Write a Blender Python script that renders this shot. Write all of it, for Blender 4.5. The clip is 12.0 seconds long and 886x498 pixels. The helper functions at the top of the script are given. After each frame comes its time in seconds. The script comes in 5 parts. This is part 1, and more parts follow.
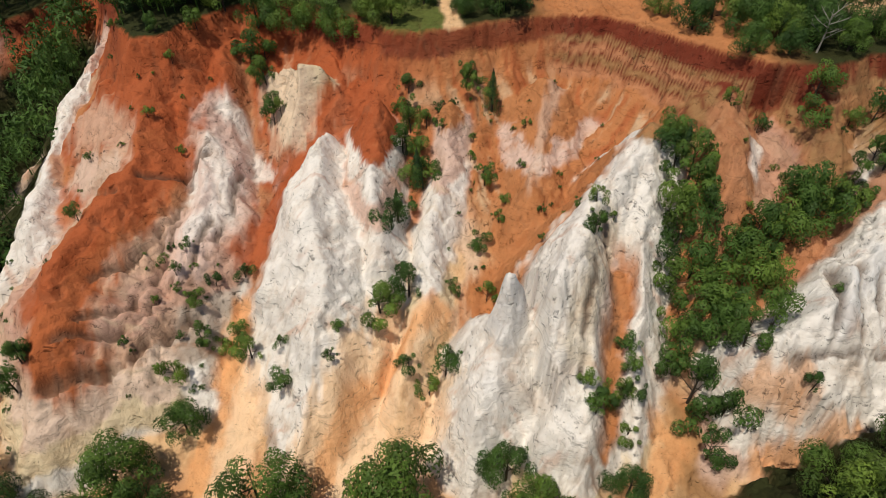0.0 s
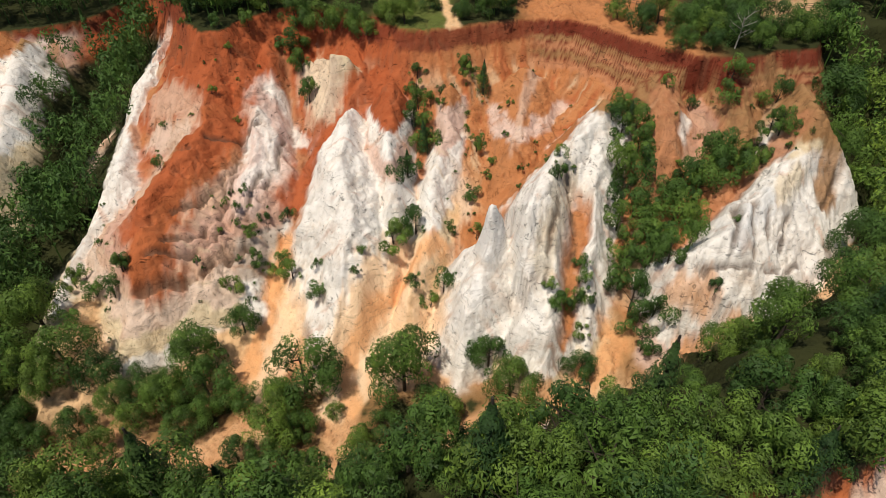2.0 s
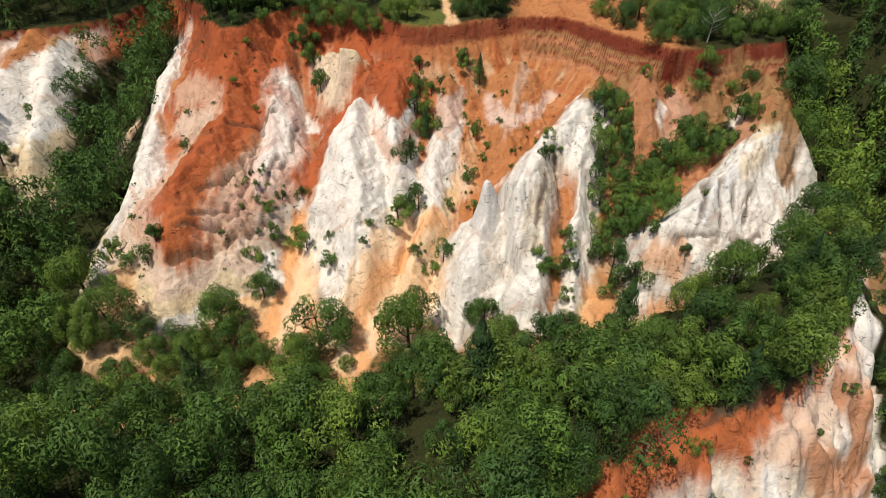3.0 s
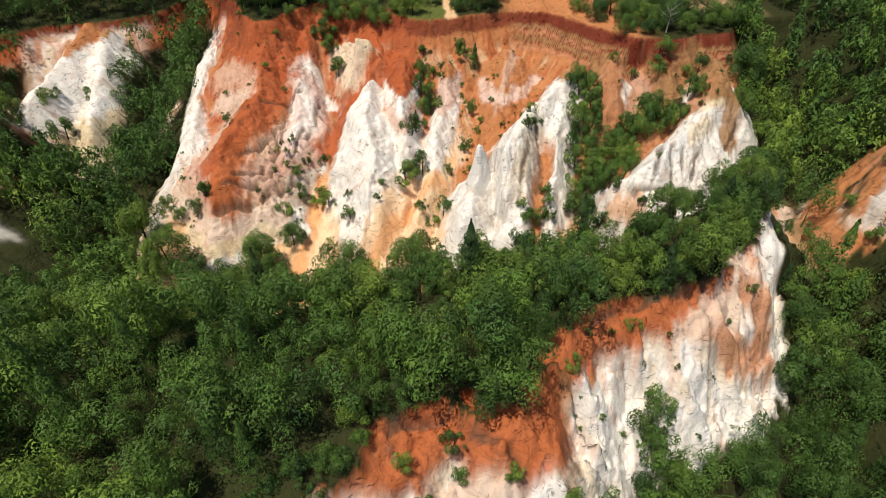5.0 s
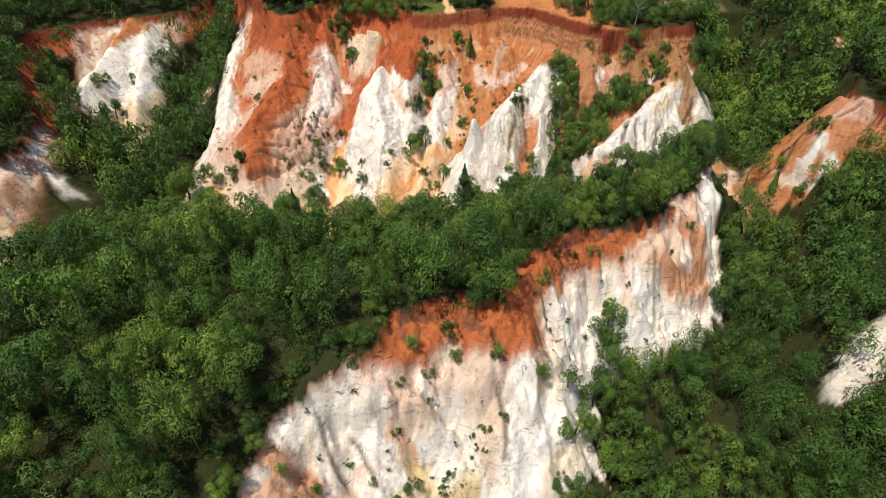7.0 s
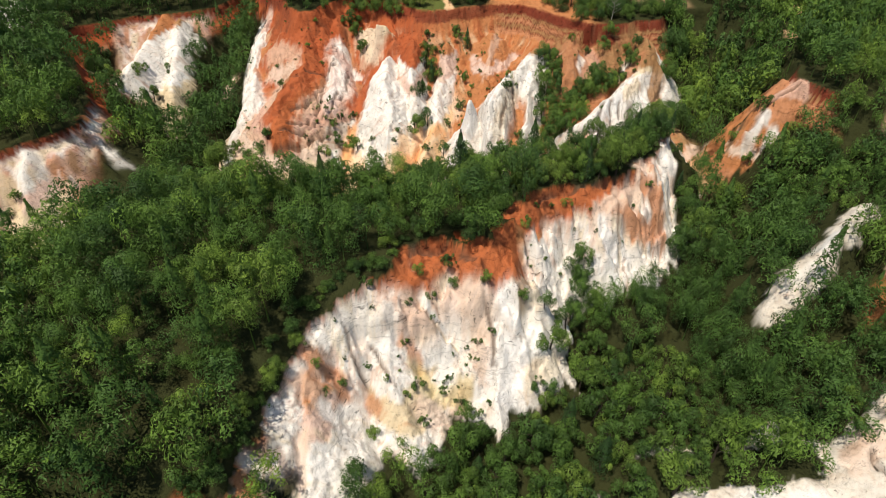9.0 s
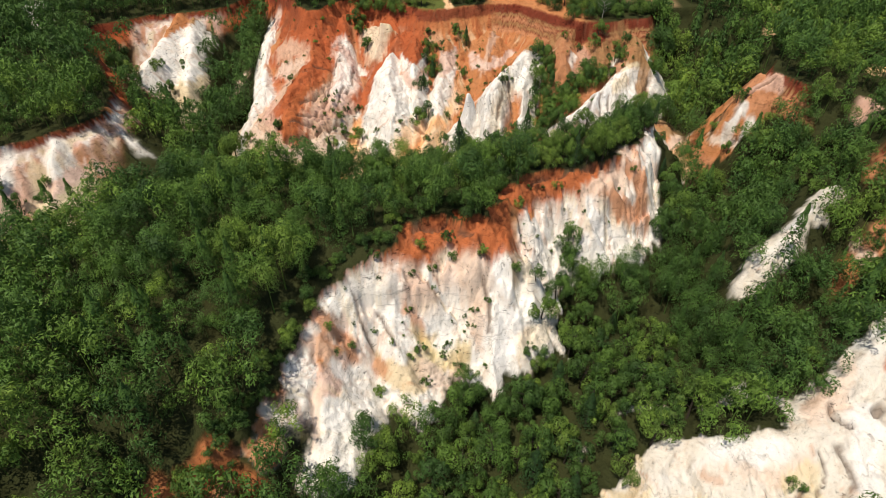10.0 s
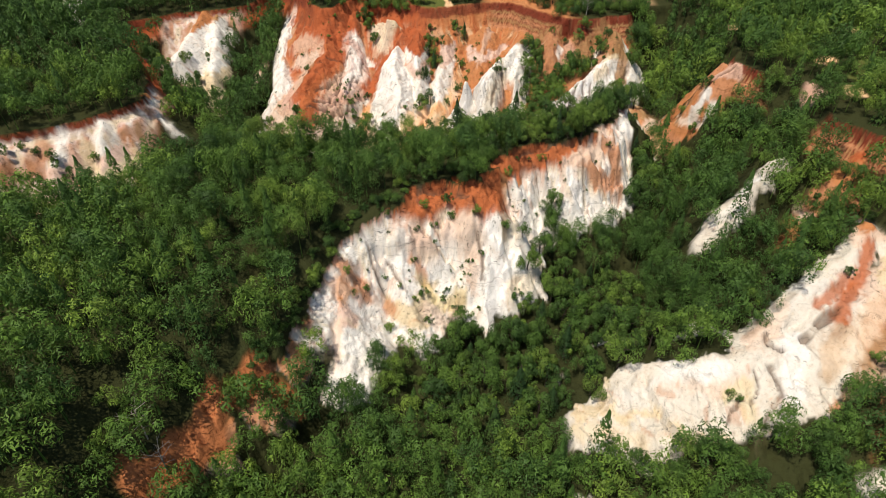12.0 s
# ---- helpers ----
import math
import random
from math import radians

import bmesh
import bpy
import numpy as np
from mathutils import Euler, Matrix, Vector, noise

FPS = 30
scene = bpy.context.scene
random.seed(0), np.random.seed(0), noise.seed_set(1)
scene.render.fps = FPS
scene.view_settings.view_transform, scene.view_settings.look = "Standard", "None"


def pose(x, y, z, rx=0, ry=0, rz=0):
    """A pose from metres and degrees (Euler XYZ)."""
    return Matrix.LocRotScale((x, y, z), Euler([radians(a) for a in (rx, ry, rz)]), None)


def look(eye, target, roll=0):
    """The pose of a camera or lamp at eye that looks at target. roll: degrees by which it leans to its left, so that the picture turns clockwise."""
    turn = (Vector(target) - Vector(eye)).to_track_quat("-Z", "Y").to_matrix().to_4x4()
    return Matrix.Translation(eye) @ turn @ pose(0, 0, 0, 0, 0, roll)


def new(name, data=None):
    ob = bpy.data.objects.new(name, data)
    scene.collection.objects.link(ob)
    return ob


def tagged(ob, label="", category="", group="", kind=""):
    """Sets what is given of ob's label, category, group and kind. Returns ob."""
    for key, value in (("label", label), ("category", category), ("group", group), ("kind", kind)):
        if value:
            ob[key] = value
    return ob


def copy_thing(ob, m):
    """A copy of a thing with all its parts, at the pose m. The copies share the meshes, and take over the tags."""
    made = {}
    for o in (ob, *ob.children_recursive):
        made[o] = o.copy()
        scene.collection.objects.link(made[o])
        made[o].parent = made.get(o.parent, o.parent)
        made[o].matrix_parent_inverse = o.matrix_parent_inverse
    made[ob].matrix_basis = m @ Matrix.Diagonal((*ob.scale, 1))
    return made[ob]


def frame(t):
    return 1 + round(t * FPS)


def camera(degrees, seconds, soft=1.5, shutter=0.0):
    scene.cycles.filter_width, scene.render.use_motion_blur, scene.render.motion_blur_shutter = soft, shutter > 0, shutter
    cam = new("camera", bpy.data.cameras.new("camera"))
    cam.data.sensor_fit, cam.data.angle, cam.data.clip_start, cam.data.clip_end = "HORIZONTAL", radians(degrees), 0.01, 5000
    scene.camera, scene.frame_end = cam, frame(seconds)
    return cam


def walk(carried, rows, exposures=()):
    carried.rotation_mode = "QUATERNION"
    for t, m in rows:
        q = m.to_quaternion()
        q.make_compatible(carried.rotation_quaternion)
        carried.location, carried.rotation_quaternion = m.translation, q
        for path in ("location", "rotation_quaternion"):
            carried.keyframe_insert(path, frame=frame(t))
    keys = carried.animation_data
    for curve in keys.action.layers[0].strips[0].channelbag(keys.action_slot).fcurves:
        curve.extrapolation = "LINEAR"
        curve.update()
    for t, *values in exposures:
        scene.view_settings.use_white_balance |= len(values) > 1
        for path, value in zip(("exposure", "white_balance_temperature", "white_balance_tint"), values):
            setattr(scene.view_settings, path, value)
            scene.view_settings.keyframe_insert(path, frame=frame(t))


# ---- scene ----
# camera and its flight: backwards and up, away from the canyon wall
cam = camera(73.0, 12.0, soft=0.85)
ROWS = [
    # seconds, x, y, z, tilt, turn, lean
    (0.0, -0.49, 139.05, 74.47, -41.641, -0.167, -0.538),
    (0.5, -0.46, 131.54, 76.45, -40.726, -0.158, 0.181),
    (1.0, -0.44, 126.08, 77.88, -40.558, -0.16, 0.173),
    (1.5, -0.42, 120.4, 79.37, -40.376, -0.141, 0.141),
    (2.0, -0.4, 114.85, 80.83, -40.283, -0.096, 0.123),
    (2.5, -0.38, 109.07, 82.35, -40.179, -0.083, 0.086),
    (3.0, -0.36, 103.47, 83.82, -40.13, -0.08, 0.071),
    (5.0, -0.28, 80.96, 89.73, -39.912, -0.001, 0.015),
    (5.5, -0.26, 75.24, 91.24, -39.904, 0.022, -0.023),
    (6.0, -0.24, 69.38, 92.77, -39.848, 0.014, -0.007),
    (6.5, -0.22, 63.59, 94.3, -39.8, 0.035, -0.02),
    (7.0, -0.2, 57.73, 95.84, -39.796, 0.036, -0.012),
    (9.0, -0.12, 34.49, 101.94, -39.674, 0.076, -0.035),
    (9.5, -0.1, 28.76, 103.44, -39.63, 0.082, -0.017),
    (10.0, -0.08, 23.01, 104.96, -39.57, 0.106, -0.034),
    (10.5, -0.06, 17.26, 106.47, -39.528, 0.12, -0.046),
    (11.0, -0.04, 11.52, 107.97, -39.506, 0.135, -0.019),
    (11.5, -0.02, 5.7, 109.5, -39.461, 0.151, -0.038),
    (12.0, -0.0, 0.0, 111.0, -39.432, 0.141, -0.012),
]
walk(cam, [(t, pose(x, y, z, 90 + tilt, 0, turn) @ pose(0, 0, 0, 0, 0, lean)) for t, x, y, z, tilt, turn, lean in ROWS],
     exposures=((0.0, -0.62, 6800, 11), (1.0, -0.52, 6800, 11), (3.0, -0.32, 6800, 11), (6.0, -0.18, 6800, 11), (12.0, -0.16, 6800, 11)))

# ==== world and sun
SUN_DIR = Vector((-0.25, -0.28, 0.93)).normalized()
world = bpy.data.worlds.new("sky")
scene.world = world
world.use_nodes = True
wn = world.node_tree.nodes
sky = wn.new("ShaderNodeTexSky")
sky.sky_type = "NISHITA"
sky.sun_disc = False
sky.sun_elevation = math.asin(SUN_DIR.z)
sky.sun_rotation = math.atan2(SUN_DIR.x, SUN_DIR.y)
wn["Background"].inputs["Strength"].default_value = 0.09
world.node_tree.links.new(sky.outputs[0], wn["Background"].inputs["Color"])
sun_data = bpy.data.lights.new("sun", "SUN")
sun_data.energy = 5.0
sun_data.angle = radians(0.6)
sun_data.color = (1.0, 0.925, 0.79)
sun = new("sun", sun_data)
sun.matrix_world = look(SUN_DIR * 300, (0, 0, 0))


# ==== materials
def material(name, rough=0.9, spec=0.2):
    m = bpy.data.materials.new(name)
    m.use_nodes = True
    b = m.node_tree.nodes["Principled BSDF"]
    b.inputs["Roughness"].default_value = rough
    b.inputs["Specular IOR Level"].default_value = spec
    return m, m.node_tree.nodes, m.node_tree.links, b


def mix_node(nt, ln, mode, fac, a, b):
    n = nt.new("ShaderNodeMix")
    n.data_type, n.blend_type, n.clamp_factor = "RGBA", mode, True
    for sock, v in ((n.inputs[0], fac), (n.inputs[6], a), (n.inputs[7], b)):
        if isinstance(v, (int, float)):
            sock.default_value = v
        elif isinstance(v, tuple):
            sock.default_value = (*v, 1)
        else:
            ln.new(v, sock)
    return n.outputs[2]


def noise_node(nt, ln, vec, scale, detail=4.0, rough=0.6, stretch=None):
    if stretch:
        mp = nt.new("ShaderNodeMapping")
        mp.inputs["Scale"].default_value = stretch
        ln.new(vec, mp.inputs["Vector"])
        vec = mp.outputs[0]
    n = nt.new("ShaderNodeTexNoise")
    n.inputs["Scale"].default_value, n.inputs["Detail"].default_value, n.inputs["Roughness"].default_value = scale, detail, rough
    ln.new(vec, n.inputs["Vector"])
    return n.outputs["Fac"]


def ramp_node(nt, ln, fac, stops):
    n = nt.new("ShaderNodeValToRGB")
    els = n.color_ramp.elements
    while len(els) < len(stops):
        els.new(0.5)
    for e, (p, c) in zip(els, stops):
        e.position, e.color = p, (*c, 1) if isinstance(c, tuple) else (c, c, c, 1)
    ln.new(fac, n.inputs[0])
    return n.outputs[0]


def earth_material():
    m, nt, ln, b = material("eroded_earth", 0.95, 0.1)
    geo = nt.new("ShaderNodeNewGeometry").outputs["Position"]
    col = nt.new("ShaderNodeAttribute")
    col.attribute_name = "geology"
    # positions bent by a broad noise, so that beds and cracks wander
    bend = nt.new("ShaderNodeTexNoise")
    bend.inputs["Scale"].default_value, bend.inputs["Detail"].default_value = 0.35, 4
    ln.new(geo, bend.inputs["Vector"])
    add = nt.new("ShaderNodeVectorMath")
    add.operation = "MULTIPLY_ADD"
    ln.new(bend.outputs["Color"], add.inputs[0])
    add.inputs[1].default_value = (2.2, 2.2, 2.2)
    ln.new(geo, add.inputs[2])
    pos = add.outputs[0]
    # thin bedding lines
    beds = ramp_node(nt, ln, noise_node(nt, ln, pos, 1.0, 6, 0.7, (0.07, 0.07, 1.5)), [(0.34, 0.50), (0.43, 1.0), (0.60, 1.0), (0.68, 0.78)])
    c = mix_node(nt, ln, "MULTIPLY", 0.55, col.outputs["Color"], beds)
    # rain runnels
    run = ramp_node(nt, ln, noise_node(nt, ln, pos, 1.0, 7, 0.72, (1.0, 0.6, 0.2)), [(0.28, 0.36), (0.42, 0.92), (0.7, 1.08)])
    c = mix_node(nt, ln, "MULTIPLY", 0.26, c, run)
    # patches of rust and grey
    blot = ramp_node(nt, ln, noise_node(nt, ln, geo, 0.22, 7, 0.7), [(0.33, (0.74, 0.60, 0.48)), (0.47, (1.0, 0.97, 0.93)), (0.62, (1.0, 1.0, 1.0)), (0.72, (0.90, 0.89, 0.87))])
    c = mix_node(nt, ln, "MULTIPLY", 0.55, c, blot)
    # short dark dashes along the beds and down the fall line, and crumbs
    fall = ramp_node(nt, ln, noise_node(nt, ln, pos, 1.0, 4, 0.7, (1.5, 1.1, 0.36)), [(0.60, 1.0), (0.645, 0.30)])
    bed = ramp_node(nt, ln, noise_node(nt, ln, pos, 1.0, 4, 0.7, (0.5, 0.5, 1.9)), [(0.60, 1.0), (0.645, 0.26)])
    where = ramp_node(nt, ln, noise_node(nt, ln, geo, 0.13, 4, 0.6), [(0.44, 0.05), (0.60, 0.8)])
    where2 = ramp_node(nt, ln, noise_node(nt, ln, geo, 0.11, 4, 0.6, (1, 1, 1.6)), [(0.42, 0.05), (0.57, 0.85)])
    sep = nt.new("ShaderNodeSeparateXYZ")
    ln.new(nt.new("ShaderNodeNewGeometry").outputs["True Normal"], sep.inputs[0])
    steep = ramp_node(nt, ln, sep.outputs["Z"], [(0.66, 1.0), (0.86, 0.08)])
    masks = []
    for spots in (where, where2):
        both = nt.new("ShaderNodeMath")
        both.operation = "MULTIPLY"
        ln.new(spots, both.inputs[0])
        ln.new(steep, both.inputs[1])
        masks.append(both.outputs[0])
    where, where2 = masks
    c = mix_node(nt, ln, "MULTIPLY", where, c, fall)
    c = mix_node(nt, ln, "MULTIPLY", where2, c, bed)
    speck = ramp_node(nt, ln, noise_node(nt, ln, geo, 2.1, 4, 0.75), [(0.645, 1.0), (0.69, 0.16)])
    c = mix_node(nt, ln, "MULTIPLY", 0.65, c, speck)
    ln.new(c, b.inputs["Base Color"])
    height = noise_node(nt, ln, pos, 1.7, 6, 0.6, (1, 1, 0.8))
    for lines, deep in ((fall, 0.30), (bed, 0.22)):
        mul = nt.new("ShaderNodeMath")
        mul.operation = "MULTIPLY_ADD"
        ln.new(lines, mul.inputs[0])
        mul.inputs[1].default_value = deep
        ln.new(height, mul.inputs[2])
        height = mul.outputs[0]
    bump = nt.new("ShaderNodeBump")
    bump.inputs["Strength"].default_value, bump.inputs["Distance"].default_value = 0.65, 0.45
    ln.new(height, bump.inputs["Height"])
    ln.new(bump.outputs[0], b.inputs["Normal"])
    return m


def leaf_material(name, dark, mid, light, attribute=""):
    m, nt, ln, b = material(name, 0.6, 0.22)
    if attribute:
        src = nt.new("ShaderNodeAttribute")
        src.attribute_name = attribute
        who = src.outputs["Fac"]
    else:
        who = nt.new("ShaderNodeObjectInfo").outputs["Random"]
    c = ramp_node(nt, ln, who, [(0.0, dark), (0.55, mid), (1.0, light)])
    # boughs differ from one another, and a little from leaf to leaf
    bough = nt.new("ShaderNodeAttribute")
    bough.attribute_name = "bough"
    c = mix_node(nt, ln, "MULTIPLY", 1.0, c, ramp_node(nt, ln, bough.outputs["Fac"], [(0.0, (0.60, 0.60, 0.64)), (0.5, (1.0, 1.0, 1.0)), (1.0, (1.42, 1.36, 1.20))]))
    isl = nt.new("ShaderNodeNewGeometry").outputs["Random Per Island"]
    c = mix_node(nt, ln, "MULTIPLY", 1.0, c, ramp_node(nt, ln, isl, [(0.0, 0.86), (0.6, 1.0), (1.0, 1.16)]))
    ln.new(c, b.inputs["Base Color"])
    tr = nt.new("ShaderNodeBsdfTranslucent")
    ln.new(c, tr.inputs["Color"])
    mx = nt.new("ShaderNodeMixShader")
    mx.inputs[0].default_value = 0.18
    ln.new(b.outputs[0], mx.inputs[1])
    ln.new(tr.outputs[0], mx.inputs[2])
    ln.new(mx.outputs[0], nt["Material Output"].inputs["Surface"])
    return m


def plain_material(name, color, rough=0.85, scale=3.0):
    m, nt, ln, b = material(name, rough, 0.2)
    geo = nt.new("ShaderNodeNewGeometry").outputs["Position"]
    v = ramp_node(nt, ln, noise_node(nt, ln, geo, scale, 5, 0.7), [(0.3, 0.6), (0.7, 1.25)])
    ln.new(mix_node(nt, ln, "MULTIPLY", 1.0, color, v), b.inputs["Base Color"])
    return m


EARTH = earth_material()
LEAF = leaf_material("broad_leaves", (0.044, 0.098, 0.025), (0.078, 0.152, 0.030), (0.130, 0.210, 0.038))
LEAF_WOODS = leaf_material("woods_leaves", (0.054, 0.118, 0.029), (0.100, 0.192, 0.036), (0.166, 0.262, 0.044), "tint")
PINE = leaf_material("pine_needles", (0.028, 0.066, 0.022), (0.038, 0.084, 0.025), (0.056, 0.108, 0.028))
BARK = plain_material("bark", (0.055, 0.045, 0.034), 0.9, 6)
DEAD = plain_material("grey_dead_wood", (0.33, 0.31, 0.28), 0.9, 6)
FENCE = plain_material("weathered_rail", (0.16, 0.11, 0.08), 0.9, 8)


# ==== noise on arrays
def lattice(ix, iy, seed):
    n = (ix * 374761393 + iy * 668265263 + seed * 974711) & 0x7FFFFFFF
    n = ((n ^ (n >> 13)) * 1274126177) & 0x7FFFFFFF
    return ((n ^ (n >> 16)) & 0xFFFF) / 65535.0


def vnoise(x, y, seed=0):
    """Gradient noise, about 0 to 1."""
    ix, iy = np.floor(x).astype(np.int64), np.floor(y).astype(np.int64)
    fx, fy = x - ix, y - iy

    def corner(i, j):
        a = lattice(ix + i, iy + j, seed) * (2 * math.pi)
        return np.cos(a) * (fx - i) + np.sin(a) * (fy - j)
    ux, uy = fx * fx * fx * (fx * (fx * 6 - 15) + 10), fy * fy * fy * (fy * (fy * 6 - 15) + 10)
    a, b, c, d = corner(0, 0), corner(1, 0), corner(0, 1), corner(1, 1)
    n = (a + (b - a) * ux) * (1 - uy) + (c + (d - c) * ux) * uy
    return np.clip(n * 0.8 + 0.5, 0, 1)


def fbm(x, y, seed=0, octaves=4, gain=0.5):
    total, amp, norm = 0, 1.0, 0.0
    for o in range(octaves):
        total = total + amp * vnoise(x * 2 ** o + 17.3 * o, y * 2 ** o - 9.1 * o, seed + o)
        norm += amp
        amp *= gain
    return total / norm


def ridged(x, y, seed=0, octaves=3):
    """Sharp ribs across x that run on along y."""
    total, amp, norm = 0, 1.0, 0.0
    for o in range(octaves):
        total = total + amp * (1 - 1.6 * np.abs(2 * vnoise(x * 2 ** o + 5.7 * o, y * 1.25 ** o + 3.1 * o, seed + o) - 1))
        norm += amp
        amp *= 0.5
    return total / norm


def facet(x, y, seed=0, octaves=3):
    """Noise of flat facets with sharp creases, about 0 to 1."""
    total, amp, norm = 0, 1.0, 0.0
    for o in range(octaves):
        c, s = math.cos(1.1 * o), math.sin(1.1 * o)
        px, py = (x * c - y * s) * 2.1 ** o + 7.7 * o, (x * s + y * c) * 2.1 ** o - 3.3 * o
        k = (px + py) * 0.366025
        u, v = px + k, py + k
        iu, iv = np.floor(u).astype(np.int64), np.floor(v).astype(np.int64)
        fu, fv = u - iu, v - iv
        low = fu > fv
        a = lattice(iu, iv, seed + o)
        b = np.where(low, lattice(iu + 1, iv, seed + o), lattice(iu, iv + 1, seed + o))
        d = lattice(iu + 1, iv + 1, seed + o)
        hi, lo = np.maximum(fu, fv), np.minimum(fu, fv)
        total = total + amp * (a * (1 - hi) + b * (hi - lo) + d * lo)
        norm += amp
        amp *= 0.5
    return total / norm


def smooth(a, b, x):
    t = np.clip((x - a) / (b - a), 0, 1)
    return t * t * (3 - 2 * t)


def line_field(x, y, pts, closed=False):
    """Distance to a polyline, the way along it, its height there and the side."""
    best, along, high = np.full(x.shape, 1e9), np.zeros(x.shape), np.zeros(x.shape)
    inside = np.zeros(x.shape, bool)
    run = 0.0
    ring = list(pts) + ([pts[0]] if closed else [])
    for p, q in zip(ring[:-1], ring[1:]):
        dx, dy = q[0] - p[0], q[1] - p[1]
        ll = dx * dx + dy * dy
        t = np.clip(((x - p[0]) * dx + (y - p[1]) * dy) / ll, 0, 1)
        d = np.hypot(x - p[0] - t * dx, y - p[1] - t * dy)
        hit = d < best
        best = np.where(hit, d, best)
        along = np.where(hit, run + t * math.sqrt(ll), along)
        if len(p) > 2:
            high = np.where(hit, p[2] + t * (q[2] - p[2]), high)
        if closed and dy:
            inside ^= ((p[1] > y) != (q[1] > y)) & (x < p[0] + (y - p[1]) * dx / dy)
        run += math.sqrt(ll)
    return best, along, high, inside


# ==== the lie of the land
RED, DEEP, ORANGE = (0.46, 0.122, 0.048), (0.20, 0.045, 0.025), (0.55, 0.235, 0.100)
WHITE, PINK, CREAM, SAND = (0.93, 0.905, 0.87), (0.76, 0.56, 0.48), (0.78, 0.655, 0.46), (0.82, 0.55, 0.32)
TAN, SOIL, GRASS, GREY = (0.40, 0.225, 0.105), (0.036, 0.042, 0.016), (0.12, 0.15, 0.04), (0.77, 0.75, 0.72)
CLAY, ASH, ROSE = (0.54, 0.25, 0.130), (0.56, 0.48, 0.42), (0.67, 0.43, 0.34)
CHALK = (0.77, 0.725, 0.655)
ICE, APRICOT = (0.74, 0.76, 0.78), (0.80, 0.41, 0.19)
YELLOW, LILAC, CREAMY = (0.76, 0.62, 0.33), (0.78, 0.60, 0.54), (0.84, 0.68, 0.52)
SNOW, RUST, PALE, BUFF, PEACH = (0.93, 0.92, 0.91), (0.50, 0.150, 0.058), (0.80, 0.63, 0.52), (0.70, 0.47, 0.35), (0.88, 0.64, 0.43)

MAIN_RIM = [(-400, 120), (-160, 134), (-137, 143), (-125, 151), (-108, 160), (-98, 168), (-94, 175), (-97, 186), (-106, 200), (-118, 214), (-120, 230),
            (-105, 240), (-90, 244), (-80, 250), (-72, 264), (-66, 262), (-60, 250), (-53, 240), (-49, 230), (-45, 224.5), (-41, 226), (-38, 232),
            (-34, 237), (-26, 238.5), (-19, 236.5), (-13, 231), (-8, 227), (-3, 226), (5, 229), (16, 232.5), (26, 231.5), (32, 225), (36, 219.5), (43, 214), (51, 212.5),
            (57, 216), (65, 217), (72, 226), (84, 228), (95, 212), (93, 190), (86, 176), (93, 166), (105, 158), (101, 146),
            (97, 137), (108, 128), (114, 119), (122, 104), (136, 84), (170, 40), (400, 0), (420, 620), (-420, 620)]
MID_RIM = [(-300, 40), (-60, 50), (-47, 60), (-40, 69), (-34, 78), (-29, 88), (-26.5, 97), (-23, 106), (-16, 112), (-9.5, 116), (-5.8, 121), (0.9, 124.5),
           (5, 121.5), (8, 122.5), (10.4, 128.5), (15.7, 135), (23.3, 139.5), (31.8, 140.5), (36.5, 142.5), (40, 146), (44.5, 149.5), (48.5, 154), (51.5, 158.5), (53.5, 161),
           (51, 164), (43, 158.5), (30, 151), (12, 143.5), (-10, 138), (-35, 136), (-58, 132), (-74, 118), (-95, 106), (-130, 100), (-300, 80)]


SPURS = []


def spur(label, pts, slope, beds, reach=40.0):
    SPURS.append(dict(label=label, pts=pts, slope=slope, beds=beds, reach=reach))


# crest lines of the spurs (x, y, z), side slope, beds from the bottom up (height, colour), width of bare ground
spur("broad buttress of red clay over pink and cream sand", [(-45, 229, 38), (-42, 208, 30), (-47, 192, 26), (-47, 184, 21.5), (-47.5, 179, 15), (-49, 168, 6)],
         0.85, [(0, GREY), (9.5, CREAM), (12, PALE), (15.8, BUFF), (18, ROSE), (21, BUFF), (25, CLAY), (29, RED)])
spur("pale grey sand rib on the buttress edge", [(-58, 249, 36), (-62, 226, 26), (-57.5, 204, 23), (-63, 197, 15.5), (-62, 180, 12), (-55, 170, 6)],
         1.15, [(0, CREAM), (12, GREY), (16, WHITE), (30, PINK)], 5)
spur("pink and white fluted sand rib", [(-37, 225, 33), (-33.5, 209, 27.5), (-34, 196, 21.5), (-32.5, 186, 12)], 0.8, [(0, WHITE), (13, ASH), (17.5, ROSE), (22, PINK), (24, WHITE), (27, PINK), (30, RED)])
spur("cream sand block under the red rim", [(-27.5, 225, 36), (-23, 222.5, 37.2), (-18.5, 222.5, 36.5), (-21.5, 220.5, 35.2)], 1.5, [(0, CREAM), (34.5, TAN), (35.6, CREAM)])
spur("tall white sand spire with bedding lines", [(-18.5, 214, 30), (-17.5, 201, 28), (-15.5, 194, 24.5), (-15.8, 184, 18), (-18, 173, 8.5)],
         1.0, [(0, SAND), (7, ASH), (9, WHITE), (16, GREY), (18, WHITE)])
spur("pink and white fluted sand rib", [(-10, 216, 34), (-10, 204, 27.5), (-9, 197, 22)], 1.6, [(0, WHITE), (24, PINK), (27, WHITE), (29, RED)])
spur("narrow white sand rib in the orange slope", [(1, 218, 33), (0.5, 211, 27), (-2, 203, 24), (-2, 195, 19), (-4, 189, 17), (-6, 182, 13)],
         1.7, [(0, SAND), (15, CREAM), (18, WHITE), (25, PINK), (30, ORANGE)])
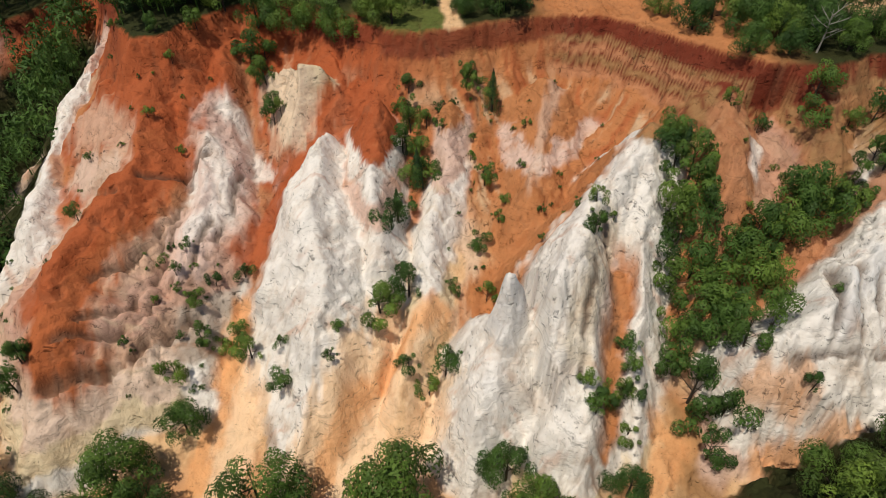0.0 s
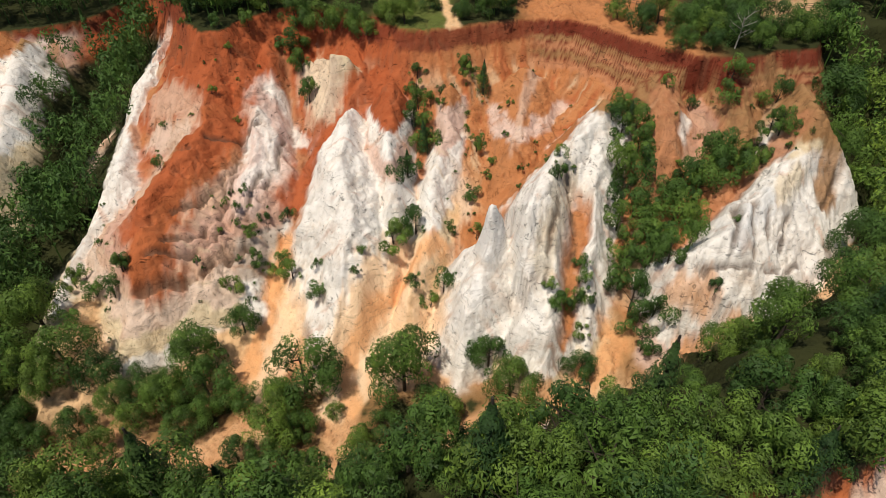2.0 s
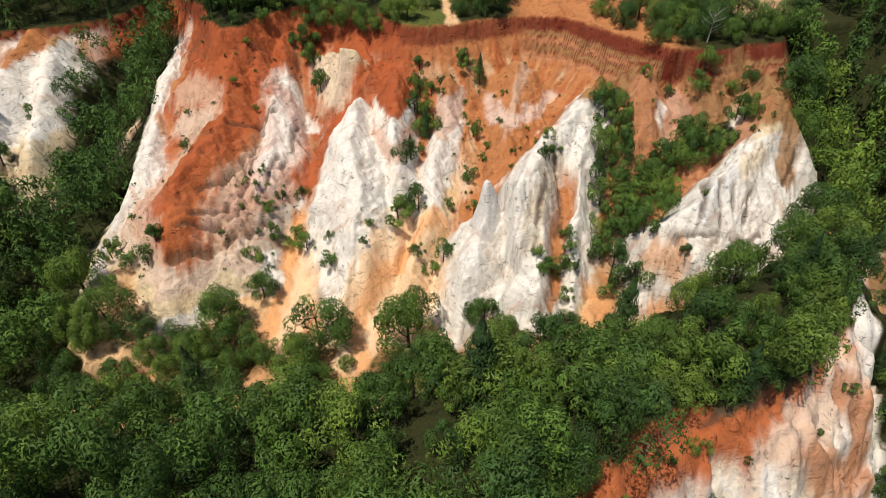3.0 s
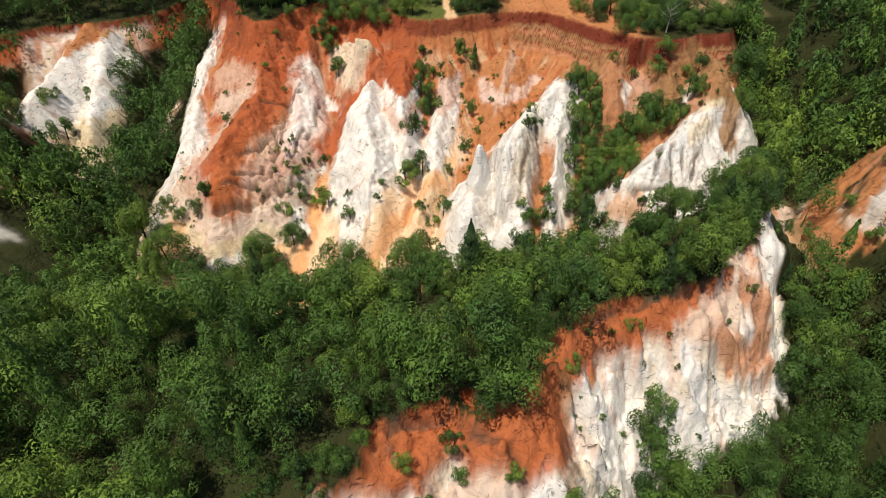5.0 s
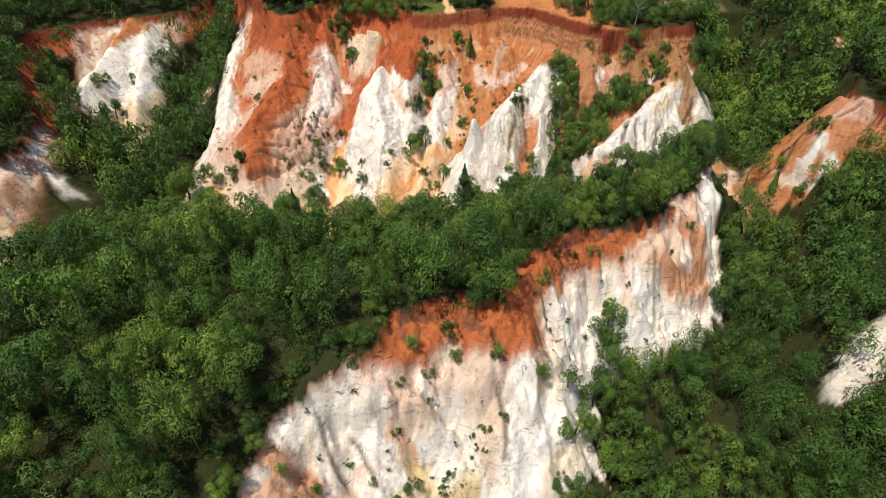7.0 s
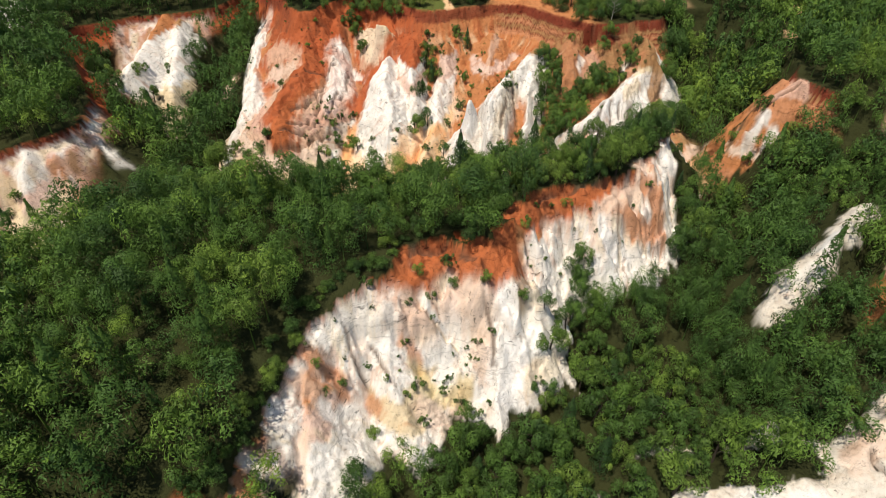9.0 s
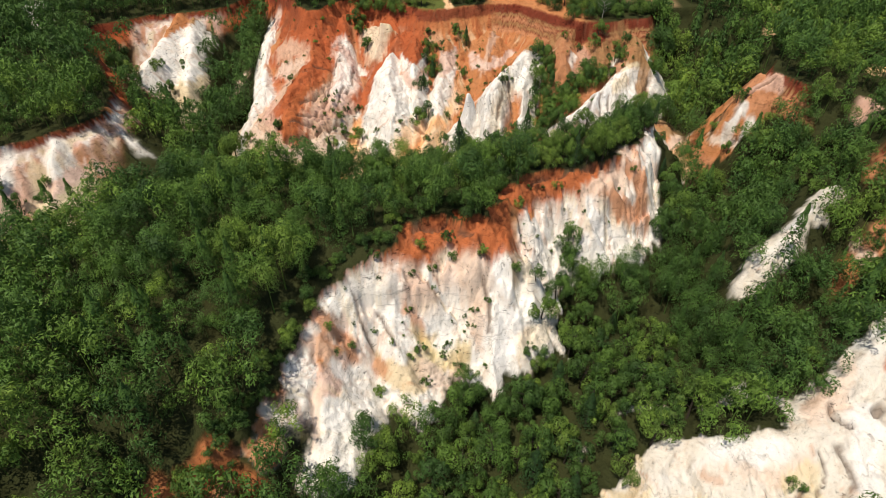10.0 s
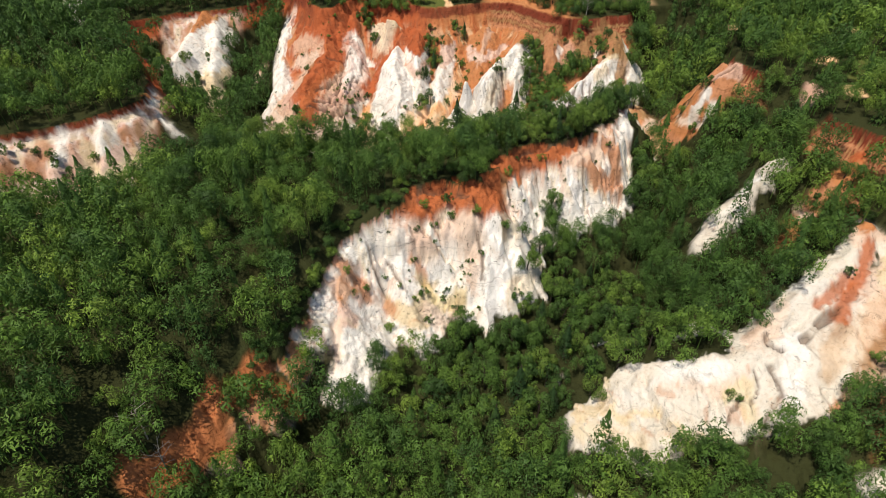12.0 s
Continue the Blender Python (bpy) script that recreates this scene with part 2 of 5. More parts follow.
spur("small white sand rib in the orange slope", [(15, 221, 35), (14, 214, 30), (13.2, 207, 25.5)], 0.9, [(0, ORANGE), (26, PINK), (28.5, ORANGE)])
spur("white sand spur with a stepped crest", [(26.5, 206, 35.5), (23, 201, 33), (19, 198, 31), (15, 190, 30.3), (12, 186.5, 28.5), (10.2, 186.6, 22.2), (7.2, 186, 22.6), (5.5, 182, 19.5),
          (3, 177, 15), (2, 171, 8)], 1.35, [(0, WHITE), (13, GREY), (15.5, WHITE), (34, TAN)])
spur("white sand pinnacle with a rounded head", [(7.2, 186.4, 29.2), (7.1, 185.6, 29.0), (6.8, 183.6, 23.5)], 4.6, [(0, SNOW)])
spur("white sand rib with grey bands", [(19, 198, 30), (18, 187, 24), (14, 174, 15.5), (13, 166, 6)], 1.15, [(0, CREAM), (9, WHITE), (12, GREY), (14.5, WHITE)])
spur("white sand rib stained orange", [(26, 204, 34), (23.5, 192, 25.5), (22, 182, 18), (21, 171, 9)], 1.7, [(0, CREAM), (11, WHITE)])
spur("orange clay slope below the layered rim", [(38, 214, 37), (36, 203, 34.5), (34, 196, 28), (33, 188, 20)], 1.0, [(0, ORANGE), (31, CLAY), (33.2, DEEP), (33.6, TAN), (34.6, DEEP), (35, TAN), (36.2, DEEP)])
spur("tan layered clay slope", [(49, 212, 38), (48, 203, 35.5), (44, 197, 29)], 1.0, [(0, ORANGE), (30.5, TAN), (32.3, DEEP), (32.6, CLAY), (33.6, TAN), (34.4, DEEP), (34.8, TAN), (36, DEEP)])
spur("white sand spur with a tan clay tower", [(59, 207, 38), (56.5, 198, 38.3), (55, 195, 34), (50.5, 190.5, 31.3), (42, 183, 28.2), (36, 180, 24.8), (33, 175, 14)],
         1.3, [(0, PINK), (13, WHITE), (18.5, GREY), (20, WHITE), (33, CREAM), (34.5, TAN)], 13)
spur("white sand rib with vertical cracks", [(53, 191, 30), (52, 181, 21), (51, 173, 10)], 1.3, [(0, PINK), (13, WHITE)])
spur("white and cream broken sand rib", [(-95, 241, 34), (-97, 226, 29), (-99, 211, 26), (-100, 200, 14)], 1.2, [(0, CREAM), (18, WHITE), (30, ORANGE)], 9)
spur("white and cream broken sand rib", [(-90, 241, 33), (-88, 226, 27), (-86, 210, 19), (-85, 200, 9)], 1.2, [(0, CREAM), (20, WHITE), (31, TAN)], 5)
spur("long white sand rib running into the woods", [(-95, 177, 28.8), (-91.5, 174.5, 25), (-86, 172.5, 19.5), (-80.5, 171, 13.5), (-77, 169.5, 8.5)], 1.2, [(0, CREAM), (11, WHITE), (27, ORANGE)], 6)
spur("small white sand wall among the plateau woods", [(-146, 243, 42), (-141, 231, 38), (-137, 222, 33)], 1.6, [(0, WHITE)], 4.0)
spur("white and pink sand rib", [(-112, 158, 27), (-113, 147, 19.5), (-113, 136, 9)], 1.1, [(0, CREAM), (12, PINK), (20, WHITE)], 12)
spur("white and cream sand rib", [(-103, 163, 27), (-101, 151, 18), (-99, 142, 9)], 1.2, [(0, CREAM), (17, PINK), (20, WHITE)], 10)
spur("pink sand rib beside the woods", [(-127, 150, 27), (-127, 140, 19), (-126, 130, 9)], 1.1, [(0, CREAM), (14, PINK), (22, WHITE)], 12)
spur("pale tower at the end of the ridge", [(43, 148.5, 33.4), (45.5, 147.2, 29), (48.5, 147, 23.5), (50, 144, 14)], 1.5, [(0, PINK), (15, PALE), (18, CLAY), (22, PALE), (26, WHITE), (28, PALE)], 5)
spur("white sand saddle behind the ridge end", [(53, 158.8, 28.3), (55.5, 162.5, 27.3), (60, 165, 22)], 1.3, [(0, WHITE)], 2.2)
spur("cream and orange sand rib", [(41, 145.8, 33.2), (41, 141, 23), (39, 129, 11), (37.5, 123, 8)], 1.3, [(0, WHITE), (16, CREAM), (19, PALE), (23, CLAY), (27, PALE)])
spur("white sand rib under red clay", [(32, 139.5, 30), (33, 130, 20), (35, 124, 10)], 1.2, [(0, WHITE), (26.5, ORANGE), (28, RED)])
spur("white sand rib under red clay", [(19, 134, 29.5), (20.5, 125, 21), (22, 117, 11)], 1.3, [(0, WHITE), (25, ORANGE), (26.5, RED)])
spur("broad cream and white sand rib", [(6, 120.5, 28.5), (8, 112, 19), (9.5, 104, 11), (10, 96, 5)], 1.1, [(0, WHITE), (20, CREAM), (26, ORANGE), (28, RED)])
spur("white sand rib with yellow streaks", [(-11, 114, 26.5), (-9, 105, 18.5), (-5, 95, 10), (-3, 88, 4)], 1.0, [(0, WHITE), (9, CREAM), (13, WHITE)])
spur("white sand rib stained pink", [(-24, 101, 23), (-21, 91, 17), (-20.5, 82, 11)], 1.0, [(0, WHITE), (15, PINK), (18, ORANGE)])
spur("orange clay slope with white sand below", [(86, 173, 40.5), (77, 167, 33), (70, 166, 23), (64, 164, 11)], 1.2, [(0, CREAM), (15, CLAY), (22, ORANGE), (25, PALE), (27, ORANGE), (33, CLAY), (37, ROSE)], 4.5)
spur("orange clay slope above the woods", [(84, 176, 39), (74, 174, 26), (66, 174, 15), (62, 174, 9)], 1.1, [(0, CREAM), (14, TAN), (18, CREAM), (21, ORANGE), (30, CLAY)], 5)
spur("narrow white sand rib rising out of the woods", [(87, 136, 30.5), (80.5, 130.5, 28.7), (75.5, 127, 25), (70.5, 123.5, 20.6), (66, 120.5, 16)], 1.5, [(0, GREY), (14, CHALK)], 2.2)
spur("broad white foot of the sand rib", [(74, 125.5, 23.5), (70, 121.5, 19.5), (66.3, 119.5, 15)], 1.1, [(0, GREY), (12, CHALK)], 3.0)
spur("orange clay slope under the rim woods", [(104, 130, 37), (96, 122, 29), (88, 113, 18)], 1.0, [(0, ORANGE), (21, PALE), (23, CLAY), (30, ORANGE), (34, RED)], 8)
spur("white sand ridge with rounded folds", [(100, 112, 27), (90, 104.5, 22.7), (82, 99, 19.7), (75.5, 94, 17.2), (68, 87, 14.8)], 0.75, [(0, CHALK), (24, PALE), (26, ORANGE)], 6)
spur("long cream white sand ridge with a flat crest", [(118, 104, 30), (100, 97, 23.5), (85, 91, 18.2), (71, 85, 14.6), (58, 82.5, 12.2), (48, 82.5, 10), (43, 84.5, 9.2), (37, 79, 6.6), (29, 71.5, 4.2)],
         0.38, [(0, CHALK), (4.5, CREAM), (5.5, CHALK), (19.5, PALE), (22, CREAM), (24.5, ORANGE)], 15)
spur("tan and orange broken clay slope", [(104, 95, 24), (93, 83, 15.8), (87, 74, 10.5), (83, 65, 6)], 0.5, [(0, ORANGE), (8, TAN), (11, CLAY), (13, TAN), (17, PALE)], 6.5)
spur("white sand rib below the flat ridge", [(70, 84, 13.6), (65, 75, 10.2), (62, 66, 5)], 0.7, [(0, CREAM), (8, CHALK)], 6)

spur("red clay apron below the rim woods", [(-33, 237, 36.5), (-33.5, 228, 34.8), (-31, 221, 31)], 0.95, [(0, RED)])
spur("red clay apron below the rim woods", [(-19, 236, 36.5), (-17, 228, 35), (-14.5, 222, 32)], 1.0, [(0, RED)])

# gullies and chutes: points x, y, z of the bed; half width; side slope; colour
CHUTES_EARLY = [
    ([(-4, 219, 32), (-5, 207, 23), (-6, 196, 18), (-8, 184, 12.5), (-6, 170, 6.5)], 1.6, 1.5, ORANGE),
    ([(9, 219, 33), (9.5, 206, 25), (8, 196, 20), (3, 190, 15.5), (-3, 182, 11.5)], 3.0, 0.8, ORANGE),
    ([(31, 212, 30), (29.5, 198, 20), (28, 184, 13), (28, 171, 8)], 2.5, 1.6, TAN),
    ([(43, 205, 27), (39, 192, 20), (34, 182, 14)], 2.0, 1.2, TAN),
]
CHUTES_LATE = [
    ([(20, 208, 31.5), (11.5, 200, 25), (6, 195, 20)], 3.5, 2.0, ORANGE),
    ([(-31, 230, 32), (-28, 219, 23.5), (-25.5, 205, 20.5), (-27, 191, 15), (-27, 179, 9.5), (-25, 166, 6)], 0.9, 1.5, CLAY),
    ([(-14, 221, 33), (-21, 214.5, 26.5), (-26, 208, 21.5)], 1.6, 1.6, RED),
    ([(21.5, 192, 22.5), (20, 182, 17), (18.5, 174, 11)], 0.9, 2.0, ORANGE),
]
# trodden orange wash on the canyon floor: points x, y; half width
WASHES = [
    ([(34, 182), (24, 178), (22, 170), (11, 167), (5, 163)], 2.6),
    ([(-9, 180), (-14, 172), (-15.5, 164), (-12.7, 158), (-20, 156)], 3.0),
    ([(-27, 172), (-28, 163), (-33, 159), (-42, 156.5), (-55, 157)], 2.8),
    ([(-46, 172), (-48, 168), (-52.4, 165), (-56, 164)], 2.0),
    ([(-52, 165), (-46.5, 162), (-40, 159)], 1.6),
    ([(5, 163), (-3, 160), (-12, 158)], 1.6),
    ([(11, 161.5), (20, 164), (26, 165.3), (36, 168), (46, 171)], 2.0),
    ([(52, 100), (60, 96), (66, 93)], 2.2),
]

# tongues of washed clay and sand over the beds, and painted rim shade: colour, points x, y, half width, strength
STAINS_SHADE_WEST = [
    ((0.34, 0.095, 0.042), [(-53, 233), (-47, 227), (-44, 219)], 3.6, 0.7),
    # the two maroon strokes paint the shade below the overhanging rim
    (DEEP, [(-44, 224), (-40.5, 227), (-37.5, 232), (-34, 236.5)], 2.2, 0.9),
    (DEEP, [(-33, 237), (-26, 237.5), (-19, 235.5), (-14, 231)], 1.8, 0.85),
    (BUFF, [(-54, 220), (-45, 214), (-42, 209)], 3.0, 0.8),
    (PALE, [(-54, 213), (-46, 208), (-42, 206)], 2.4, 0.8),
    (RED, [(-34, 236), (-41, 231), (-45, 223), (-41, 218)], 4.2, 0.95),
    (RED, [(-38, 228), (-41, 217), (-39.5, 210)], 3.4, 0.95),
    (RUST, [(-39.5, 211), (-41.5, 204.5), (-44, 198.5), (-46.5, 191), (-45.5, 183.5)], 3.6, 1.0),
    (RED, [(-38.5, 212), (-41.5, 204.5), (-46, 196), (-49, 189)], 2.6, 0.9),
    (RED, [(-31, 235), (-28.4, 227), (-26, 220), (-25, 213)], 2.0, 0.9),
    (RED, [(-11, 225), (-15, 220.5), (-20, 215), (-24, 208.5), (-27, 200)], 2.0, 0.95),
    (LILAC, [(-33.5, 221), (-31, 214), (-31.5, 206), (-34, 198)], 3.0, 0.8),
    (CREAMY, [(-25, 225), (-22.3, 220.5), (-22.3, 218.5)], 3.2, 0.95),
    (WHITE, [(-33, 222), (-29, 218), (-27.5, 214)], 1.3, 0.8),
    (WHITE, [(-34, 214), (-31, 209), (-31, 204), (-34, 200)], 1.4, 0.7),
    (ORANGE, [(-58.5, 229), (-58, 224)], 1.5, 0.8),
    (ORANGE, [(-59.5, 217), (-57, 214)], 1.5, 0.8),
]
STAINS_LOW = [
    (PEACH, [(-6, 189), (-10, 182), (-14, 176), (-17, 169)], 4.4, 1.0),
    (PEACH, [(-1, 183), (-4, 177), (-8, 171)], 2.6, 0.8),
    (APRICOT, [(-1, 193), (-5.7, 187.4), (-10, 183), (-14, 177), (-15.5, 171), (-13, 166)], 1.2, 0.8),
    (APRICOT, [(-27, 194), (-28.5, 188), (-28.5, 183), (-30, 175), (-29, 168)], 1.5, 0.95),
    (PEACH, [(-25.5, 186), (-26, 178), (-27, 170)], 2.2, 0.8),
    (APRICOT, [(34, 178), (38, 177)], 1.3, 0.7),
    (APRICOT, [(25, 178), (27, 176), (23.5, 172), (19, 169), (12, 167.5)], 1.6, 0.8),
    (APRICOT, [(44, 173), (40, 173.5), (35, 173)], 1.5, 0.8),
    (GREY, [(12, 161.6), (20, 164), (26, 165.2), (31, 167.2)], 1.3, 0.9),
    (SNOW, [(7.0, 184.5), (6.0, 181), (5.0, 177)], 1.3, 0.8),
]
STAINS_EAST = [
    (CLAY, [(38, 210), (35.5, 203), (35.5, 198), (34, 192)], 2.4, 0.8),
    (TAN, [(57, 212), (51, 203), (46, 199)], 3.0, 0.7),
    (ROSE, [(43, 209), (43.5, 204), (41, 200)], 1.8, 0.6),
    (WHITE, [(40.4, 206), (39, 201.5)], 0.8, 0.8),
    (GREY, [(79, 168), (76, 166.5), (74.5, 165)], 1.1, 0.95),
    (GREY, [(80, 165), (77, 161.5)], 1.2, 0.95),
    (TAN, [(77.2, 172.7), (75.4, 170.7), (71.6, 166)], 0.6, 0.9),
    (PALE, [(78, 187), (75, 186), (67.6, 176), (63.5, 170.5)], 1.6, 0.8),
    (ORANGE, [(85, 186), (76.6, 176), (72.8, 174), (70.5, 172.4)], 1.8, 0.9),
    (CLAY, [(97, 92), (92, 88.5), (88, 84)], 3.0, 0.85),
    (RUST, [(90, 100), (86, 97.5), (83, 95)], 1.4, 0.8),
    (PALE, [(18, 224), (16.5, 220), (13.5, 213), (12.5, 206)], 0.8, 0.5),
    (PALE, [(2, 206), (4, 199), (2, 193)], 1.4, 0.5),
    (CLAY, [(55, 198), (52.5, 197), (49, 195.7), (43.4, 191.7), (40, 190)], 1.5, 0.9),
    (TAN, [(57.8, 198), (59.8, 195.8), (59, 191)], 1.8, 0.9),
    (ICE, [(48, 187), (44.7, 184), (42.3, 181.7)], 1.5, 0.7),
    (CREAM, [(49.6, 188.3), (53.1, 191)], 1.4, 0.7),
    (ASH, [(8, 180.5), (12, 179), (16, 181)], 0.7, 0.5),
    (CREAM, [(20, 196), (17, 189), (15, 182)], 1.6, 0.5),
    (ORANGE, [(20, 208), (11, 200.5), (5.5, 195)], 3.6, 1.0),
]
STAINS_RIDGE = [
    (ORANGE, [(-31, 79), (-35, 74), (-41, 67), (-48, 60)], 5.0, 0.9),
    (GREY, [(76, 127.2), (73, 124.5), (70.5, 122)], 0.8, 0.7),
    (ICE, [(79, 130), (76, 128.3)], 0.9, 0.7),
    (CLAY, [(-22.4, 101), (-18.7, 100.7), (-16.5, 99.8)], 1.5, 0.85),
    (BUFF, [(-25, 96.6), (-21.4, 96.7), (-19, 95.4)], 1.6, 0.8),
    (PALE, [(4.5, 116), (5, 112.5), (5.5, 107.7)], 2.2, 0.85),
    (YELLOW, [(-4.5, 105.3), (-0.9, 102.3), (2.8, 104.1)], 1.5, 0.75),
    (CLAY, [(-7.1, 107.8), (-5.4, 107.4)], 1.2, 0.8),
    (CLAY, [(-12.2, 100.1), (-10.4, 98.8)], 1.2, 0.8),
    (PALE, [(-2.7, 100), (0.9, 97.7)], 1.8, 0.8),
    (PALE, [(-22.3, 90.4), (-22.4, 82.7)], 1.2, 0.7),
    (TAN, [(14.4, 127), (13.2, 121), (12.3, 117)], 1.6, 0.7),
    (RUST, [(10.4, 128), (12.5, 122.5), (8.2, 118.5)], 2.4, 0.95),
    (RUST, [(-4, 121.5), (1, 121.5), (5, 119.5)], 2.2, 0.9),
    (SNOW, [(10, 115.2), (11.9, 109.2), (10.8, 100.7)], 2.0, 0.9),
    (SNOW, [(-19, 95.4), (-16, 93.4)], 1.4, 0.8),
    (GREY, [(-17.7, 108.2), (-13, 109.3), (-9.5, 109.7)], 1.3, 0.8),
    (CLAY, [(37.7, 138.5), (41.6, 137.3), (45.7, 138.6)], 1.7, 0.9),
    (PALE, [(34.1, 136), (37, 139), (40.4, 142.4)], 1.8, 0.85),
    (WHITE, [(18.6, 128.3), (20.6, 126.1), (24.2, 126.1)], 1.8, 0.9),
    (SNOW, [(34.8, 134.5), (37, 130.5), (37.8, 126)], 1.6, 0.9),
    (CLAY, [(43.5, 144.5), (46.5, 143), (48, 139)], 1.6, 0.85),
    (WHITE, [(51.8, 156), (50.5, 151), (49.5, 148)], 1.5, 0.85),
    (WHITE, [(54.4, 162.4), (55, 159.8), (53.5, 154)], 1.3, 0.9),
    (CLAY, [(-116, 152), (-119, 146)], 2.2, 0.7),
    (CREAM, [(-106, 156), (-105, 149)], 1.8, 0.7),
    (WHITE, [(-112, 156), (-111, 150)], 1.8, 0.8),
    (ROSE, [(-109, 153), (-108, 146)], 1.6, 0.8),
]
# the washed sand ridge in the south-east
STAINS_SAND = [
    (PALE, [(50, 79), (56, 77), (62, 78)], 1.6, 0.6),
    (GREY, [(38, 78), (44, 79.5), (50, 82)], 1.0, 0.6),
    (TAN, [(84, 88), (80.5, 84), (78, 79)], 1.6, 0.7),
    (BUFF, [(70, 91), (67, 87.5)], 1.2, 0.7),
    (GREY, [(76, 95), (80, 97), (84, 99)], 0.9, 0.7),
    (RUST, [(98, 107), (89.3, 96.5), (84.5, 90)], 1.7, 0.9),
    (TAN, [(92, 84), (86.5, 80), (83, 73.5)], 3.0, 0.75),
    (ORANGE, [(82, 72.5), (78.5, 72)], 1.6, 0.85),
    (PALE, [(75.8, 97), (70.5, 88), (66.5, 85.5)], 1.2, 0.7),
    (YELLOW, [(58.4, 75.3), (62.7, 77), (62.6, 72)], 1.6, 0.5),
    (SNOW, [(73.6, 85), (72.5, 80), (71, 75)], 2.4, 0.8),
    (SNOW, [(48, 83), (53, 81), (58, 81.5)], 2.2, 0.7),
    (CREAMY, [(94.6, 92.4), (84.6, 84.4), (79, 81)], 2.4, 0.6),
    (ICE, [(81.8, 102), (79.6, 99.6)], 1.2, 0.7),
    (CREAM, [(28, 71), (34, 71), (40, 69)], 1.8, 0.6),
    (ORANGE, [(81.5, 64.5), (78, 62.5)], 2.0, 0.85),
]
# small openings in the plateau woods: colour, points x, y, half width
CLEARINGS = [
    (SAND, [(133, 195), (137, 198)], 2.4),
    (SAND, [(114, 174), (116, 176)], 2.2),
    (SAND, [(113, 156), (112, 152)], 2.4),
    (GRASS, [(120, 163), (127, 171)], 4.0),
    (SAND, [(110, 228), (109, 222)], 1.8),
    (SAND, [(98, 206), (97, 202)], 1.6),
    (ROSE, [(103, 158), (103, 154)], 1.8),
    (CHALK, [(80, 58.5), (86, 60)], 2.0),
]
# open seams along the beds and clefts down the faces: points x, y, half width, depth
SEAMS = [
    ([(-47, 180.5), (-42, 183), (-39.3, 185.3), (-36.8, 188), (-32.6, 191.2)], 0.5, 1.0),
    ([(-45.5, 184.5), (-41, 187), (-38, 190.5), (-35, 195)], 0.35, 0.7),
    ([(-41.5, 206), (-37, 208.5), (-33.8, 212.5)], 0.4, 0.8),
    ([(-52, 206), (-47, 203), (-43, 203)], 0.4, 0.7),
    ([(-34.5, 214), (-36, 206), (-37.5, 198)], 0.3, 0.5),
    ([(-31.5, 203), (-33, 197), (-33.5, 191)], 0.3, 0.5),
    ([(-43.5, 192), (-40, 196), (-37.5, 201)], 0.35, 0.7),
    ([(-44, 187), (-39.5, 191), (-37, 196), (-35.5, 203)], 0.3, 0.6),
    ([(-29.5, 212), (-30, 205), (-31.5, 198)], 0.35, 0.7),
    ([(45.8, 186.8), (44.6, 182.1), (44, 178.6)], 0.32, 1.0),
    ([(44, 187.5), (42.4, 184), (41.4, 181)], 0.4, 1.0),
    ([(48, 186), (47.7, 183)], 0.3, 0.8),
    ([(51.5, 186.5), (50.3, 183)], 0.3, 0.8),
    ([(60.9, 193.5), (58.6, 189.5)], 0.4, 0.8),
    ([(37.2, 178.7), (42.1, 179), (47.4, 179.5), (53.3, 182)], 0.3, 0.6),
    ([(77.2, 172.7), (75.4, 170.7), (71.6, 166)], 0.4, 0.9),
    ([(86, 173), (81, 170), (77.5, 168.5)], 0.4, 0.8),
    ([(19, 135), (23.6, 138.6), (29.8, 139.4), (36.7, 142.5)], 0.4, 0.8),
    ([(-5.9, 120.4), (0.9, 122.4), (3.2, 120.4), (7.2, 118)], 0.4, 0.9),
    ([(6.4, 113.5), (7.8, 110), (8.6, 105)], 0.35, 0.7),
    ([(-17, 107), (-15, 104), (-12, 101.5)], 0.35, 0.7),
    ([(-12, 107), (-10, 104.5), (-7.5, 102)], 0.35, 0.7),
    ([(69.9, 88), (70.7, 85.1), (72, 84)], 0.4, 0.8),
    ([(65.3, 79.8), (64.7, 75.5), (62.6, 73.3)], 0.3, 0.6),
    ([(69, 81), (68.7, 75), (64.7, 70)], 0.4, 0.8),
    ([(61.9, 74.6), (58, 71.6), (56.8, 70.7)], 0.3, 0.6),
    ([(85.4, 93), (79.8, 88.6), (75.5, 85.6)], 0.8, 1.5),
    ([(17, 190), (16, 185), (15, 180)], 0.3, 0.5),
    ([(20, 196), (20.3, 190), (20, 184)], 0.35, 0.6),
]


def beds_color(z, beds, soft):
    c = np.empty(z.shape + (3,))
    c[:] = beds[0][1]
    for h, color in beds[1:]:
        w = smooth(h - soft, h + soft, z)[..., None]
        c = c * (1 - w) + np.array(color) * w
    return c


